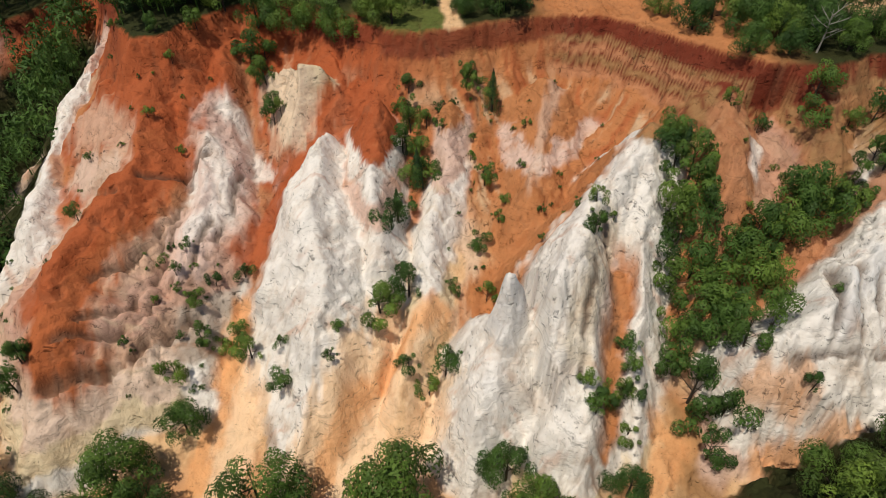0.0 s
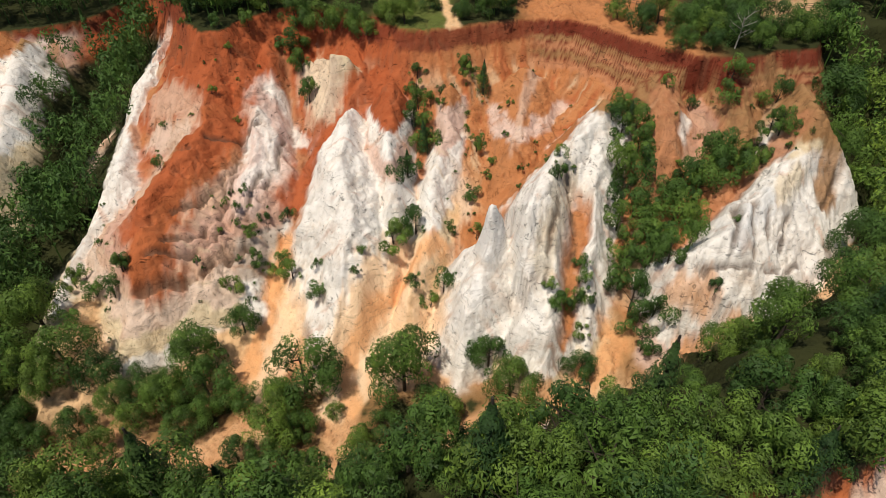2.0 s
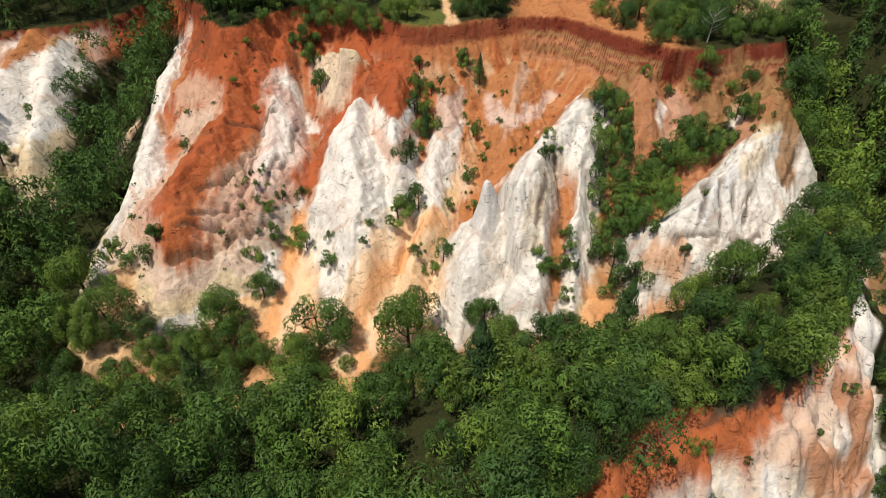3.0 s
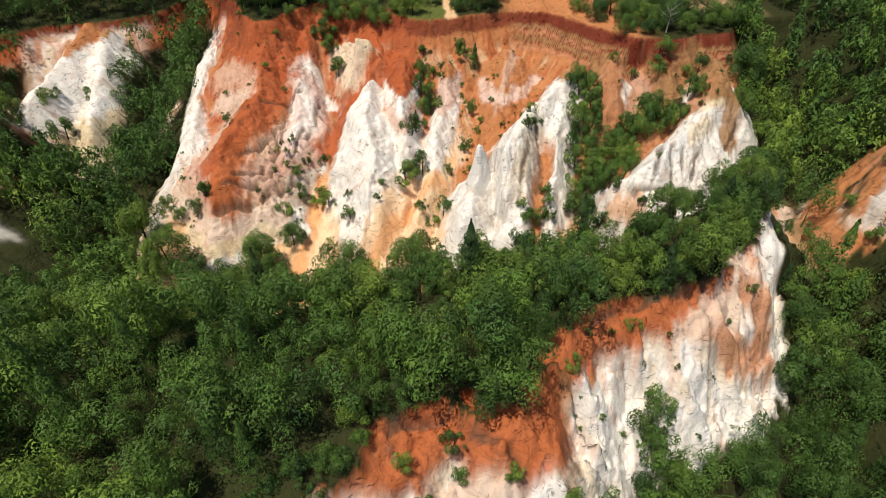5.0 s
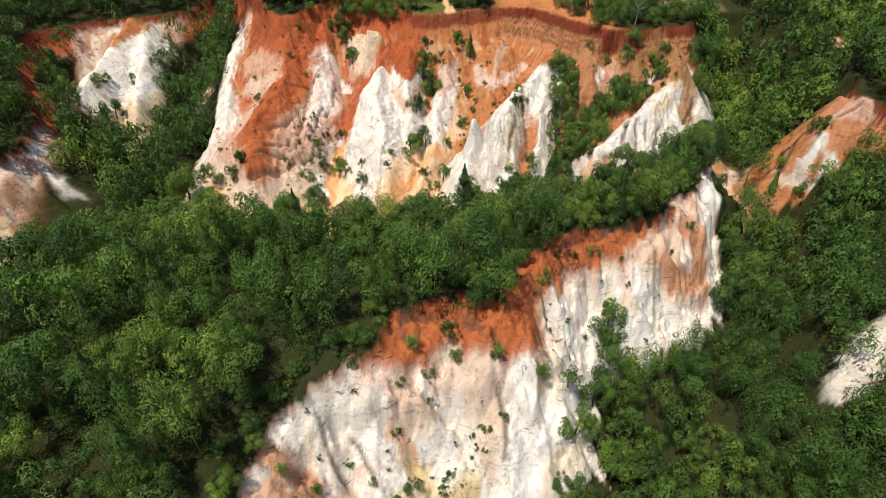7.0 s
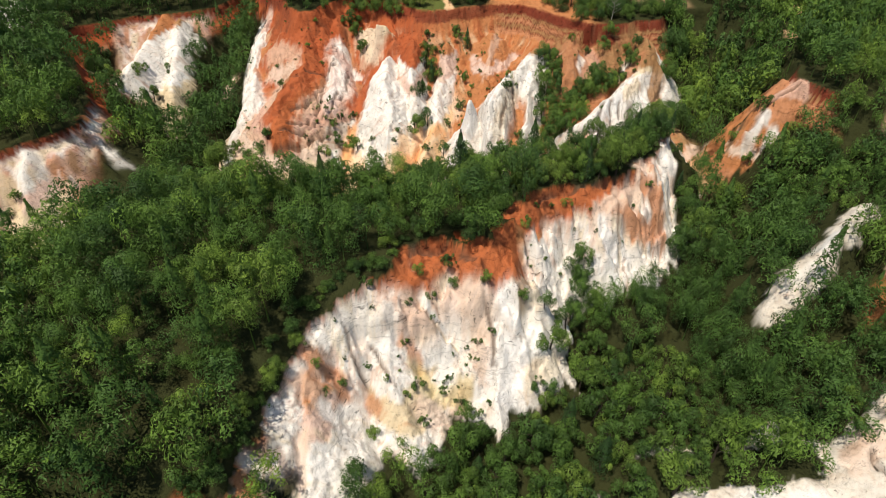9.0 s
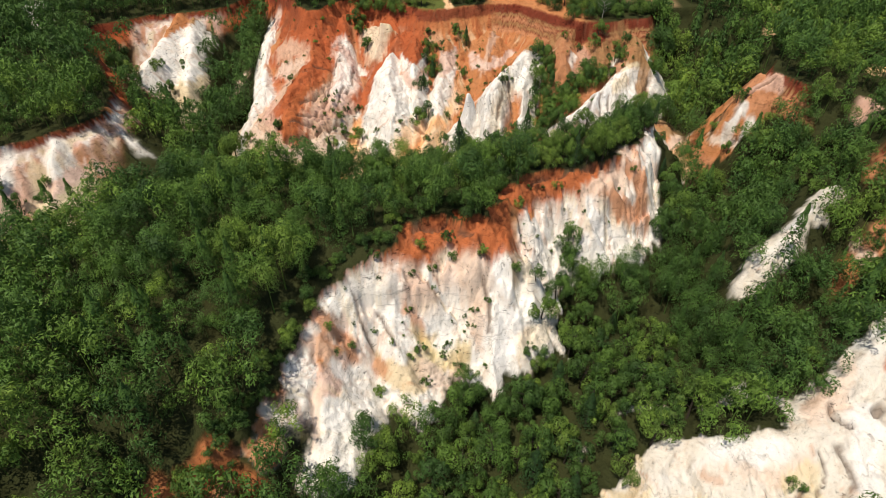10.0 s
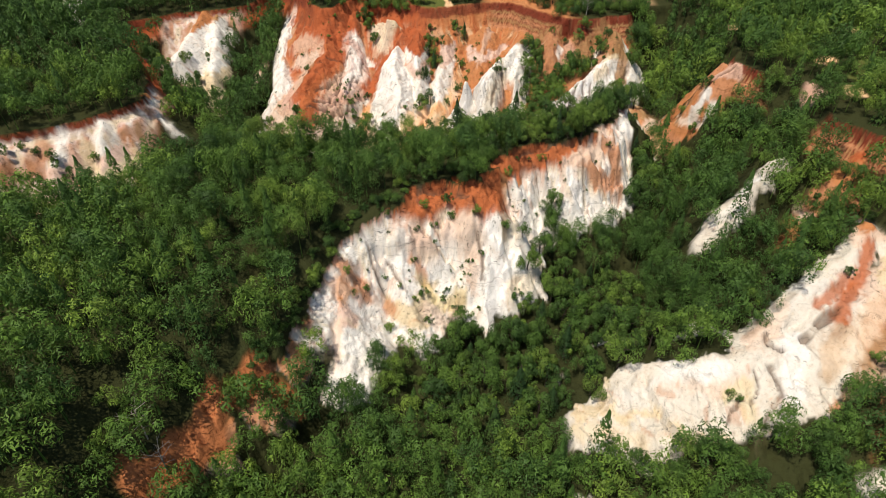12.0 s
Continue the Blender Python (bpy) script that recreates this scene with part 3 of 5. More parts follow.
def land(x, y):
    """Height, colour, bareness and the winning spur (or -1 floor, -2 main wall, -3 middle ridge) at arrays of x, y."""
    wob = fbm(x / 6, y / 6, 3), fbm(x / 6, y / 6, 4)
    fine = fbm(x / 1.9, y / 1.9, 6), fbm(x / 1.9, y / 1.9, 8)
    side = np.maximum(np.maximum(smooth(62, 72, x), smooth(-58, -65, x)), smooth(166, 160, y + 6 * (wob[0] - 0.5)))
    west = np.maximum(smooth(-88, -94, x) * smooth(190, 184, y) * smooth(138, 144, y), smooth(-112, -106, x) * smooth(-80, -86, x) * smooth(203, 208, y + 8 * (wob[1] - 0.5)))
    side = side * (1 - west)
    wx = x + 2.4 * (wob[0] - 0.5) + 0.9 * (fine[0] - 0.5) + 5.0 * (fbm(x / 25, y / 25, 5, 2) - 0.5) * side
    wy = y + 2.4 * (wob[1] - 0.5) + 0.9 * (fine[1] - 0.5)
    z = 6 + 0.06 * (np.clip(y, -40, 260) - 165) + 1.6 * (fbm(x / 18, y / 18, 7) - 0.5)
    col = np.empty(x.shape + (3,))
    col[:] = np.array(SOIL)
    dry = (0.65 * smooth(149, 156, y) * smooth(176, 168, y) * smooth(62, 54, np.abs(x)) * smooth(0.38, 0.52, fbm(x / 4, y / 4, 47)))[..., None]
    col = col * (1 - dry) + np.array(TAN) * dry
    bare = smooth(168, 173, y) * smooth(195, 180, y) * smooth(60, 54, np.abs(x))
    for pts, half in WASHES:
        d = line_field(wx, wy, pts)[0]
        bare = np.maximum(bare, smooth(half + 0.8, half - 0.6, d))
    worn = (fbm(x / 5, y / 5, 19) * 1.2)[..., None]
    col = col + (np.array(SAND) * (1 - 0.8 * worn) + np.array(ORANGE) * 0.8 * worn - col) * bare[..., None]
    who = np.full(x.shape, -1)

    def lay(nz, ncol, k, nbare, tag, m=...):
        zm, cm, bm_ = z[m], col[m], bare[m]
        w = 1 / (1 + np.exp(-np.clip((nz - zm) / k, -30, 30)))
        who[m] = np.where(nz > zm, tag, who[m])
        z[m] = np.maximum(zm, nz) + k * 0.3 * np.exp(-np.abs(nz - zm) / k)
        w3 = w[..., None]
        col[m] = cm * (1 - w3) + ncol * w3
        bare[m] = bm_ * (1 - w) + nbare * w

    # plateaus with their walls
    for rim, which in ((MAIN_RIM, 0), (MID_RIM, 1)):
        jx, jy = (5.5 * (fbm(x / 4.5, y / 4.5, 14 + k, 3) - 0.5) * which for k in (0, 1))
        d, s, _, inside = line_field(wx + jx, wy + jy, rim, True)
        if which == 0:
            top = 40.3 - 6.8 * smooth(-45, -85, x) - 5.2 * smooth(-84, -94, x) * smooth(200, 186, y) + 1.2 * (fbm(x / 30, y / 30, 11) - 0.5) + 0.02 * np.clip(d, 0, 200) * inside
            prof = np.interp(d, [0, 0.5, 2.6, 4.4, 12, 22, 30, 40, 50, 65], [0, -0.5, -4.0, -7.2, -13.2, -18.5, -24, -30, -33.5, -45])
            steep = np.interp(d, [0, 1.2, 4, 10, 20, 30, 45], [0, -3.4, -7, -15, -25, -33, -45])
            prof = prof * (1 - side) + steep * side
            prof = prof * (1 - west) + np.interp(d, [0, 1.0, 3.5, 9, 16, 22, 34], [0, -2.6, -5, -13, -19, -24, -40]) * west
        else:
            front = np.clip(119 - y, 0, 60) * smooth(6, -8, x) * smooth(-75, -45, x)
            top = 31.5 + 1.0 * smooth(8, 20, x) - 0.36 * front * np.exp(-np.where(inside, d, 0) / 12) + 1.2 * (fbm(x / 20, y / 20, 13) - 0.5)
            front_side = np.maximum(smooth(-1, 1, 132 + 0.55 * x - y), smooth(51.5, 53, x))
            prof = np.interp(d, [0, 0.8, 4, 6, 11, 17, 23, 30], [0, -1.5, -4.2, -7.0, -15.5, -22.5, -28, -42])
            back = np.interp(d, [0, 2, 15, 22], [0, -2, -22, -36])
            gentle = smooth(82, 70, y)
            prof = prof * (1 - gentle) + back * gentle
            prof = prof * front_side + back * (1 - front_side)
        flute = ridged(s / 3.6 + 0.9 * wob[0], d / 14, 21, 4) - 0.5
        flute = flute * (1 + 0.6 * which * smooth(5, 20, x))
        flute2 = ridged(s / 8.0, d / 40, 25, 2) - 0.5
        wall = top + prof + (flute * (1.2 + 0.4 * which) + flute2 * (2.2 + 3.0 * (west if which == 0 else 0))) * smooth(0.8, 6, d) * smooth(60, 30, d)
        wall = wall + (2.8 - 1.0 * which) * (facet(x / 5.2, y / 7.5, 27 + which, 3) - 0.5) * smooth(0.8, 5, d) * smooth(60, 30, d)
        wall = np.where(inside, top, wall)
        depth = top - wall
        sheer = np.where(inside, 0, -prof)
        streak = fbm(s / 1.8, d / 11, 29, 4)
        if which == 0:
            mixx = smooth(-14, 4, x + 10 * (wob[0] - 0.5))[..., None]
            wc = np.array(RED) * (1 - mixx) + np.array(ORANGE) * mixx
            pale = (smooth(0.53, 0.68, streak) * smooth(5, 9, depth) * 0.55)[..., None]
            wc = wc * (1 - pale) + np.array(CREAM) * pale
            rich = (smooth(0.46, 0.34, streak) * 0.6)[..., None]
            wc = wc * (1 - rich) + np.array(RED) * rich
            layered = beds_color(0.75 * sheer + 0.25 * depth + 1.2 * (wob[0] - 0.5), [(0, DEEP), (2.8, TAN), (3.5, DEEP), (3.9, CLAY), (4.8, DEEP), (5.2, TAN), (6.2, DEEP), (6.6, CLAY), (7.8, ORANGE)], 0.14)
            lay_m = (smooth(9.5, 7.5, sheer) * smooth(14, 20, x))[..., None]
            band = (smooth(0.1, 0.6, sheer) * smooth(3.9, 3.3, sheer + 1.5 * (wob[1] - 0.5)))[..., None]
            wc = wc * (1 - band * 0.85) + np.array(DEEP) * band * 0.85
            wc = wc * (1 - lay_m) + layered * lay_m
            tan = (smooth(30, 40, x) * smooth(0.45, 0.6, fbm(x / 7, y / 7, 33)) * smooth(7, 9, depth))[..., None]
            wc = wc * (1 - tan) + np.array(TAN) * tan
            low = (smooth(17, 24, depth + 7 * (wob[1] - 0.5)))[..., None]
            wc = wc * (1 - low) + np.array(SAND) * low
            patchy = fbm(x / 4.5, y / 6, 45, 4)
            pale = (west * smooth(1.6, 2.6, depth) * (0.5 + 0.5 * smooth(0.4, 0.55, streak)))[..., None]
            wc = wc * (1 - pale) + (np.array(WHITE) * 0.65 + np.array(PINK) * 0.35) * pale
            rusty = (west * smooth(0.50, 0.36, streak) * smooth(4, 8, depth) * 0.8)[..., None]
            wc = wc * (1 - rusty) + np.array(TAN) * rusty
            for color, lo, hi in ((CLAY, 0.50, 0.42), (CREAM, 0.53, 0.60), (TAN, 0.38, 0.30)):
                w = (west * smooth(lo, hi, patchy) * 0.7 * smooth(2, 3, depth))[..., None]
                wc = wc * (1 - w) + np.array(color) * w
            wild = np.maximum(smooth(66, 70, x) * smooth(179, 184, y), smooth(90, 94, x) * smooth(138, 143, y) * smooth(168, 164, y))
            under = np.maximum(side * smooth(6, 9, depth), wild)[..., None]
            wc = wc * (1 - under) + np.array(SOIL) * under
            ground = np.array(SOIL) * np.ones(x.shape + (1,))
            green = (smooth(-16, -11, x) * smooth(3, 0, x) * smooth(262, 250, y) * 1.0)[..., None]
            earth = (smooth(12, 18, x) * smooth(50, 40, x) * smooth(262, 250, y))[..., None]
            sandy = (smooth(60, 64, x + 8 * (wob[1] - 0.5)) * smooth(80, 74, x) * smooth(246, 240, y) * smooth(226, 230, y) * 0.8)[..., None]
            path = smooth(1.6, 0.7, line_field(wx, wy, [(1.5, 226), (1, 233), (-0.5, 243), (-3, 262)])[0])[..., None]
            ground = ground * (1 - green) + np.array(GRASS) * green
            ground = ground * (1 - earth) + np.array(ORANGE) * (0.8 + 0.4 * wob[0][..., None]) * earth
            far_green = (smooth(243, 247, y + 14 * (wob[0] - 0.5)) * smooth(12, 18, x) * smooth(110, 90, x))[..., None]
            ground = ground * (1 - far_green) + (np.array(GRASS) * 0.6 + np.array(TAN) * 0.4) * far_green
            ground = ground * (1 - sandy) + np.array(SAND) * 0.85 * sandy
            ground = ground * (1 - path) + np.array(SAND) * path
            open_ground = np.maximum(np.maximum(green, earth), np.maximum(sandy, path))[..., 0]
        else:
            thick = 0.6 + 4.4 * smooth(-16, -2, x) * smooth(46, 38, x)
            wash_zone = smooth(0.40, 0.62, fbm(s / 2.0, d / 16, 43, 4)) * smooth(15, 6, depth) * smooth(-22, -4, x)
            redd = smooth(thick + 1.2, thick - 1.2, depth + 4 * (fbm(s / 3.5, d / 9, 37) - 0.5))[..., None]
            og = (smooth(0.52, 0.64, streak) * 0.6)[..., None]
            wc = np.array(WHITE) * (1 - og) + np.array(CREAM) * og
            rust = (smooth(0.42, 0.33, streak) * 0.42)[..., None]
            wc = wc * (1 - rust) + np.array(ORANGE) * rust
            wc = wc * (1 - 0.8 * wash_zone[..., None]) + (np.array(CLAY) * 0.45 + np.array(PALE) * 0.55) * 0.8 * wash_zone[..., None]
            wc = wc * (1 - redd) + (np.array(RED) * 0.75 + np.array(ORANGE) * 0.25) * redd
            wooded = np.maximum(1 - front_side, smooth(92, 82, y) * np.maximum(smooth(3.0, 6.0, d + 9 * (wob[0] - 0.5)), smooth(0.5, 0.56, fbm(x / 8, y / 8, 39, 2))))
            wooded = np.maximum(np.maximum(wooded, smooth(66, 58, y)), smooth(52.5, 54, x + 2 * (wob[0] - 0.5)) * smooth(162, 160, y))
            bs = wooded[..., None]
            wc = wc * (1 - bs) + np.array(SOIL) * bs
            ground = np.array(SOIL) * np.ones(x.shape + (1,))
            open_ground = 0
        edge = smooth(0, 0.5, depth)
        wc = ground * (1 - edge[..., None]) + wc * edge[..., None]
        if which == 1:
            nb = edge * (1 - wooded)
        else:
            nb = np.maximum(edge * (1 - side * smooth(4, 8, depth)) * (1 - wild), open_ground * (1 - edge))
        lay(wall, wc, 0.35, nb, -2 - which)

    def around(pts, far):
        xs, ys = [p[0] for p in pts], [p[1] for p in pts]
        return (x > min(xs) - far) & (x < max(xs) + far) & (y > min(ys) - far) & (y < max(ys) + far)

    def cut(chutes):
        for i, (pts, half, slope, color) in enumerate(chutes):
            m = around(pts, half + 10)
            xm, ym, zm, cm = x[m], y[m], z[m], col[m]
            d, s, h, _ = line_field(wx[m], wy[m], pts)
            bed = h + np.maximum(0, d - half) * slope + 0.5 * (fbm(xm / 2, ym / 2, 91 + i) - 0.5)
            w = smooth(-0.3, 1.2, zm - bed)
            z[m] = np.where(d < half + 6, np.minimum(zm, bed * 0.85 + zm * 0.15), zm)
            w3 = (w * smooth(half + 2.5, half - 0.3, d + 2.5 * (fine[0][m] - 0.5)))[..., None]
            col[m] = cm * (1 - w3) + np.array(color) * w3

    cut(CHUTES_EARLY)
    # spurs
    for i, sp in enumerate(SPURS):
        pts, slope = sp["pts"], sp["slope"]
        xs, ys = [p[0] for p in pts], [p[1] for p in pts]
        m = (x > min(xs) - 34) & (x < max(xs) + 34) & (y > min(ys) - 34) & (y < max(ys) + 34)
        if not m.any():
            continue
        xm, ym = x[m], y[m]
        d, s, h, _ = line_field(wx[m], wy[m], pts)
        fl = ridged(s / 3.4 + 31 * i + 0.9 * wob[1][m], d / 11, 51 + i, 4) - 0.5
        nz = h - slope * (np.sqrt(d * d + 0.5) - 0.7) + 1.1 * min(1.0, 1.3 / slope) * fl * smooth(0.3, 5, d)
        nz = nz + 3.0 * min(1.0, 1.3 / slope ** 2) * (facet((xm + 3 * wob[0][m]) / 4.6, (ym + 3 * wob[1][m]) / 9.0, 61 + i, 3) - 0.5) * smooth(0, 1.5, d + 0.4)
        streak = fbm(s / 1.5, d / 7, 81 + i, 4)
        c = beds_color(nz + 3.0 * (fbm(xm / 5, ym / 5, 71 + i) - 0.5) + 1.2 * (streak - 0.5), sp["beds"], 0.35)
        st = (smooth(0.62, 0.74, streak) * 0.45)[..., None]
        c = c * (1 - st) + np.array(ORANGE if i % 3 else CREAM) * st
        nb = smooth(sp["reach"] + 0.5, sp["reach"] - 0.5, d + 5 * (wob[0][m] - 0.5) + 2.5 * (fine[0][m] - 0.5))
        c = np.array(SOIL) * (1 - nb[..., None]) + c * nb[..., None]
        lay(nz, c, 0.3, nb, i, m)

    cut(CHUTES_LATE)

    # tongues of washed clay and sand, shade painted below the western rim, and open bedding seams
    for k, (color, pts, half, power) in enumerate(STAINS_SHADE_WEST + STAINS_EAST + STAINS_LOW + STAINS_RIDGE + STAINS_SAND):
        m = around(pts, half * 2 + 5)
        d = line_field(wx[m], wy[m], pts)[0]
        lick = fbm(x[m] / 1.3, y[m] / 4.5, 141 + k, 4)
        w = power * smooth(half * 1.25 + 0.4, half * 0.7 - 0.3, d + (1.2 + half) * (lick - 0.5)) * smooth(0.2, 0.5, bare[m])
        col[m] = col[m] * (1 - w[..., None]) + np.array(color) * (0.86 + 0.28 * lick[..., None]) * w[..., None]
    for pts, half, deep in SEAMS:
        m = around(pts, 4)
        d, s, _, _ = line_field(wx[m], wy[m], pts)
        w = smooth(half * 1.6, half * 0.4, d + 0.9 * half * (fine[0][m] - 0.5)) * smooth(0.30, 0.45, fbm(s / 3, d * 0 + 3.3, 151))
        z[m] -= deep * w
        # the shade inside each cleft is painted too, as dark brown
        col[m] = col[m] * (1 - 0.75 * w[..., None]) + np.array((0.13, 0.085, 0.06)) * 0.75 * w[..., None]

    for pts, half in ([(-43, 69), (-43.5, 65), (-48, 60)], 2.3), ([(-49, 58.5), (-54, 54)], 1.9), ([(-36, 77), (-39.5, 72)], 1.7), ([(-33, 75.5), (-30.5, 74)], 1.5):
        d = line_field(wx, wy, pts)[0]
        w = smooth(half + 0.9, half - 0.7, d)
        bare = np.maximum(bare, w)
        col = col * (1 - w[..., None]) + (np.array(ORANGE) * 0.6 + np.array(RED) * 0.4) * w[..., None]

    for pts, half in ([(22, 77), (31, 84), (37, 89), (43, 89.5), (52, 88.5), (60, 88.8)], 4.2), ([(20, 80), (27, 81)], 3.0), ([(22, 64), (29, 63), (38, 60.5)], 4.2), ([(66, 97), (71, 101), (78, 106), (86, 111), (95, 116)], 4.6):
        w = smooth(half + 0.25, half - 0.25, line_field(wx, wy, pts)[0] + 2 * (fine[0] - 0.5))
        bare = bare * (1 - w)
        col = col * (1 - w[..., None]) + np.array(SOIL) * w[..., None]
    for color, pts, half in CLEARINGS:
        w = smooth(half + 0.8, half - 0.6, line_field(wx, wy, pts)[0])
        bare = np.maximum(bare, w)
        col = col * (1 - w[..., None]) + np.array(color) * w[..., None]

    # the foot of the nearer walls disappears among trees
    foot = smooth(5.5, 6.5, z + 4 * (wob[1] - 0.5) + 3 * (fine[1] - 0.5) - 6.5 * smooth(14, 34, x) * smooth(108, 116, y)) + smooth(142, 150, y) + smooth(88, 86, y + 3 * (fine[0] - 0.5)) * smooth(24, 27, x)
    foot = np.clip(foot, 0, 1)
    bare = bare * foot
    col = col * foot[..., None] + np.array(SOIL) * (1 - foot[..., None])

    # smooth fans of washed sand
    fan = np.zeros(x.shape)
    for _, pts, half, _ in STAINS_LOW[:5]:
        fan = np.maximum(fan, smooth(half + 1.0, half - 0.5, line_field(wx, wy, pts)[0]))

    # ledges along the bedding, cracks down the fall line, crumbled surface
    ph = z / 1.15 + 6.0 * fbm(x / 14, y / 14, 111, 3)
    f = ph - np.floor(ph)
    ledges = smooth(0.44, 0.56, fbm(x / 9, y / 9, 113, 2)) * bare * (1 - fan)
    z = z + 0.42 * (smooth(0.35, 0.65, f) - f) * ledges
    turn = smooth(150, 165, y)
    ux = x * turn + (0.9 * x + 0.45 * y) * (1 - turn)
    uy = y * turn + (0.9 * y - 0.45 * x) * (1 - turn)
    n1 = 1 - np.abs(2 * vnoise(ux / 2.3 + 1.8 * (wob[0] - 0.5), uy / 9.0, 121) - 1)
    n2 = 1 - np.abs(2 * vnoise(ux / 1.25 + 1.8 * (wob[1] - 0.5), uy / 4.5, 123) - 1)
    n3 = 1 - np.abs(2 * fbm(x / 4.5, y / 4.5, 125, 3) - 1)
    crack = (1.5 * smooth(0.88, 1.0, n1) + 0.6 * smooth(0.86, 1.0, n2)) * smooth(0.35, 0.6, fbm(x / 7, y / 7, 127)) + 0.5 * smooth(0.93, 1.0, n3) * turn
    z = z - (0.22 + 0.13 * turn) * crack * bare * (1 - fan)
    rough = 0.15 + 1.2 * smooth(0.42, 0.66, fbm(x / 8, y / 8, 97, 2))
    z = z + (0.42 * (facet((ux + 4 * wob[0]) / 1.3, (uy + 4 * wob[1]) / 3.4, 99, 3) - 0.5) + 0.16 * (fbm(x / 0.6, y / 0.7, 98, 2) - 0.5)) * bare * rough * (1 - 0.85 * fan)
    # silt and rust left in the cracks
    stain = (np.clip(crack, 0, 1.4) * (0.10 + 0.10 * turn) * bare * (1 - fan))[..., None]
    col = col * (1 - stain) + np.array((0.20, 0.12, 0.075)) * stain
    # bare ground outside the fans is a little darker than the colours above
    return z, np.clip(col * (1 - 0.09 * (bare * (1 - fan))[..., None]), 0, 1), bare, who


def steps(spans):
    out = [spans[0][0]]
    for a, b, h in spans:
        n = max(1, round((b - a) / h))
        out += [a + (b - a) * (k + 1) / n for k in range(n)]
    return np.array(out)


GX = steps([(-2600, -700, 300), (-700, -240, 40), (-240, -135, 3), (-135, -72, 0.75), (-72, 62, 0.33), (62, 122, 0.6), (122, 240, 3), (240, 700, 40), (700, 2600, 300)])
GY = steps([(-2600, -200, 300), (-200, 20, 12), (20, 52, 1.5), (52, 160, 0.5), (160, 241, 0.34), (241, 262, 0.7), (262, 330, 4), (330, 700, 30), (700, 2900, 300)])
LAND_X, LAND_Y = np.meshgrid(GX, GY)
LAND_Z, LAND_COLOR, LAND_BARE, LAND_WHO = land(LAND_X, LAND_Y)


def land_normals():
    dzx = np.gradient(LAND_Z, GX, axis=1)
    dzy = np.gradient(LAND_Z, GY, axis=0)
    n = np.stack([-dzx, -dzy, np.ones_like(dzx)], -1)
    return n / np.linalg.norm(n, axis=-1, keepdims=True)


LAND_N = land_normals()


def land_mesh(name, cells, base=Vector((0, 0, 0))):
    """One object from the chosen cells of the ground's grid."""
    j, i = np.nonzero(cells)
    nx = len(GX)
    quads = np.stack([j * nx + i, j * nx + i + 1, (j + 1) * nx + i + 1, (j + 1) * nx + i], -1)
    used, local = np.unique(quads.ravel(), return_inverse=True)
    verts = np.stack([LAND_X.ravel()[used], LAND_Y.ravel()[used], LAND_Z.ravel()[used]], -1) - np.array(base)
    mesh = bpy.data.meshes.new(name)
    mesh.from_pydata(verts.tolist(), [], local.reshape(-1, 4).tolist())
    att = mesh.attributes.new("geology", "FLOAT_COLOR", "POINT")
    rgba = np.ones((len(used), 4), np.float32)
    rgba[:, :3] = LAND_COLOR.reshape(-1, 3)[used]
    att.data.foreach_set("color", rgba.ravel())
    mesh.polygons.foreach_set("use_smooth", np.ones(len(mesh.polygons), bool))
    mesh.normals_split_custom_set_from_vertices(LAND_N.reshape(-1, 3)[used].tolist())
    mesh.materials.append(EARTH)
    return new(name, mesh)


def land_piece(name, cells, label, category, kind, group=""):
    return tagged(land_mesh(name, cells), label, category, group, kind)


def largest(cells):
    """The largest joined patch of the chosen cells."""
    j, i = np.nonzero(cells)
    box = (slice(j.min(), j.max() + 1), slice(i.min(), i.max() + 1))
    left = cells[box].copy()
    best = np.zeros_like(left)
    while left.sum() > best.sum():
        seed = np.zeros_like(left)
        seed.ravel()[np.argmax(left)] = True
        size = 0
        while seed.sum() > size:
            size = seed.sum()
            for _ in range(6):
                grown = seed.copy()
                grown[1:] |= seed[:-1]
                grown[:-1] |= seed[1:]
                grown[:, 1:] |= seed[:, :-1]
                grown[:, :-1] |= seed[:, 1:]
                seed = grown & left
        left &= ~seed
        if seed.sum() > best.sum():
            best = seed
    out = np.zeros_like(cells)
    out[box] = best
    return out


WORDS = {RED: "red clay bed", DEEP: "dark maroon clay seam", ORANGE: "orange clay bed", WHITE: "white sand bed", PINK: "pink sand bed", CREAM: "cream sand bed", SAND: "peach sand foot",
         TAN: "tan clay bed", GREY: "pale grey sand bed", CLAY: "brown clay bed", ASH: "ash grey sand bed", ROSE: "rose clay bed", PALE: "pale pink sand bed", BUFF: "buff clay bed", SNOW: "bright white sand", CHALK: "chalky white sand bed"}


def spur_thing(sp, cells):
    """A spur with each of its beds as a part."""
    zc = LAND_Z[:-1, :-1]
    lows = [h for h, _ in sp["beds"]]
    level = np.searchsorted(np.array(lows[1:] or [1e9]), zc, side="right")
    sizes = [int((cells & (level == k)).sum()) for k in range(len(lows))]
    main = int(np.argmax(sizes))
    for k, n in enumerate(sizes):
        if n < 250:
            level[level == k] = main
    jj, ii = np.nonzero(cells)
    root = tagged(new("sand_spur"), sp["label"], "rock spur", "spurs of the canyon walls")
    root.location = (float(GX[ii].mean()), float(GY[jj].mean()), float(zc[cells].min()))
    used = np.zeros_like(cells)
    for k, (_, color) in enumerate(sp["beds"]):
        mine = cells & (level == k)
        if mine.any():
            mine = largest(mine)
            used |= mine
            piece = tagged(land_mesh("bed", mine, Vector(root.location)), WORDS[color])
            piece.parent = root
    return used


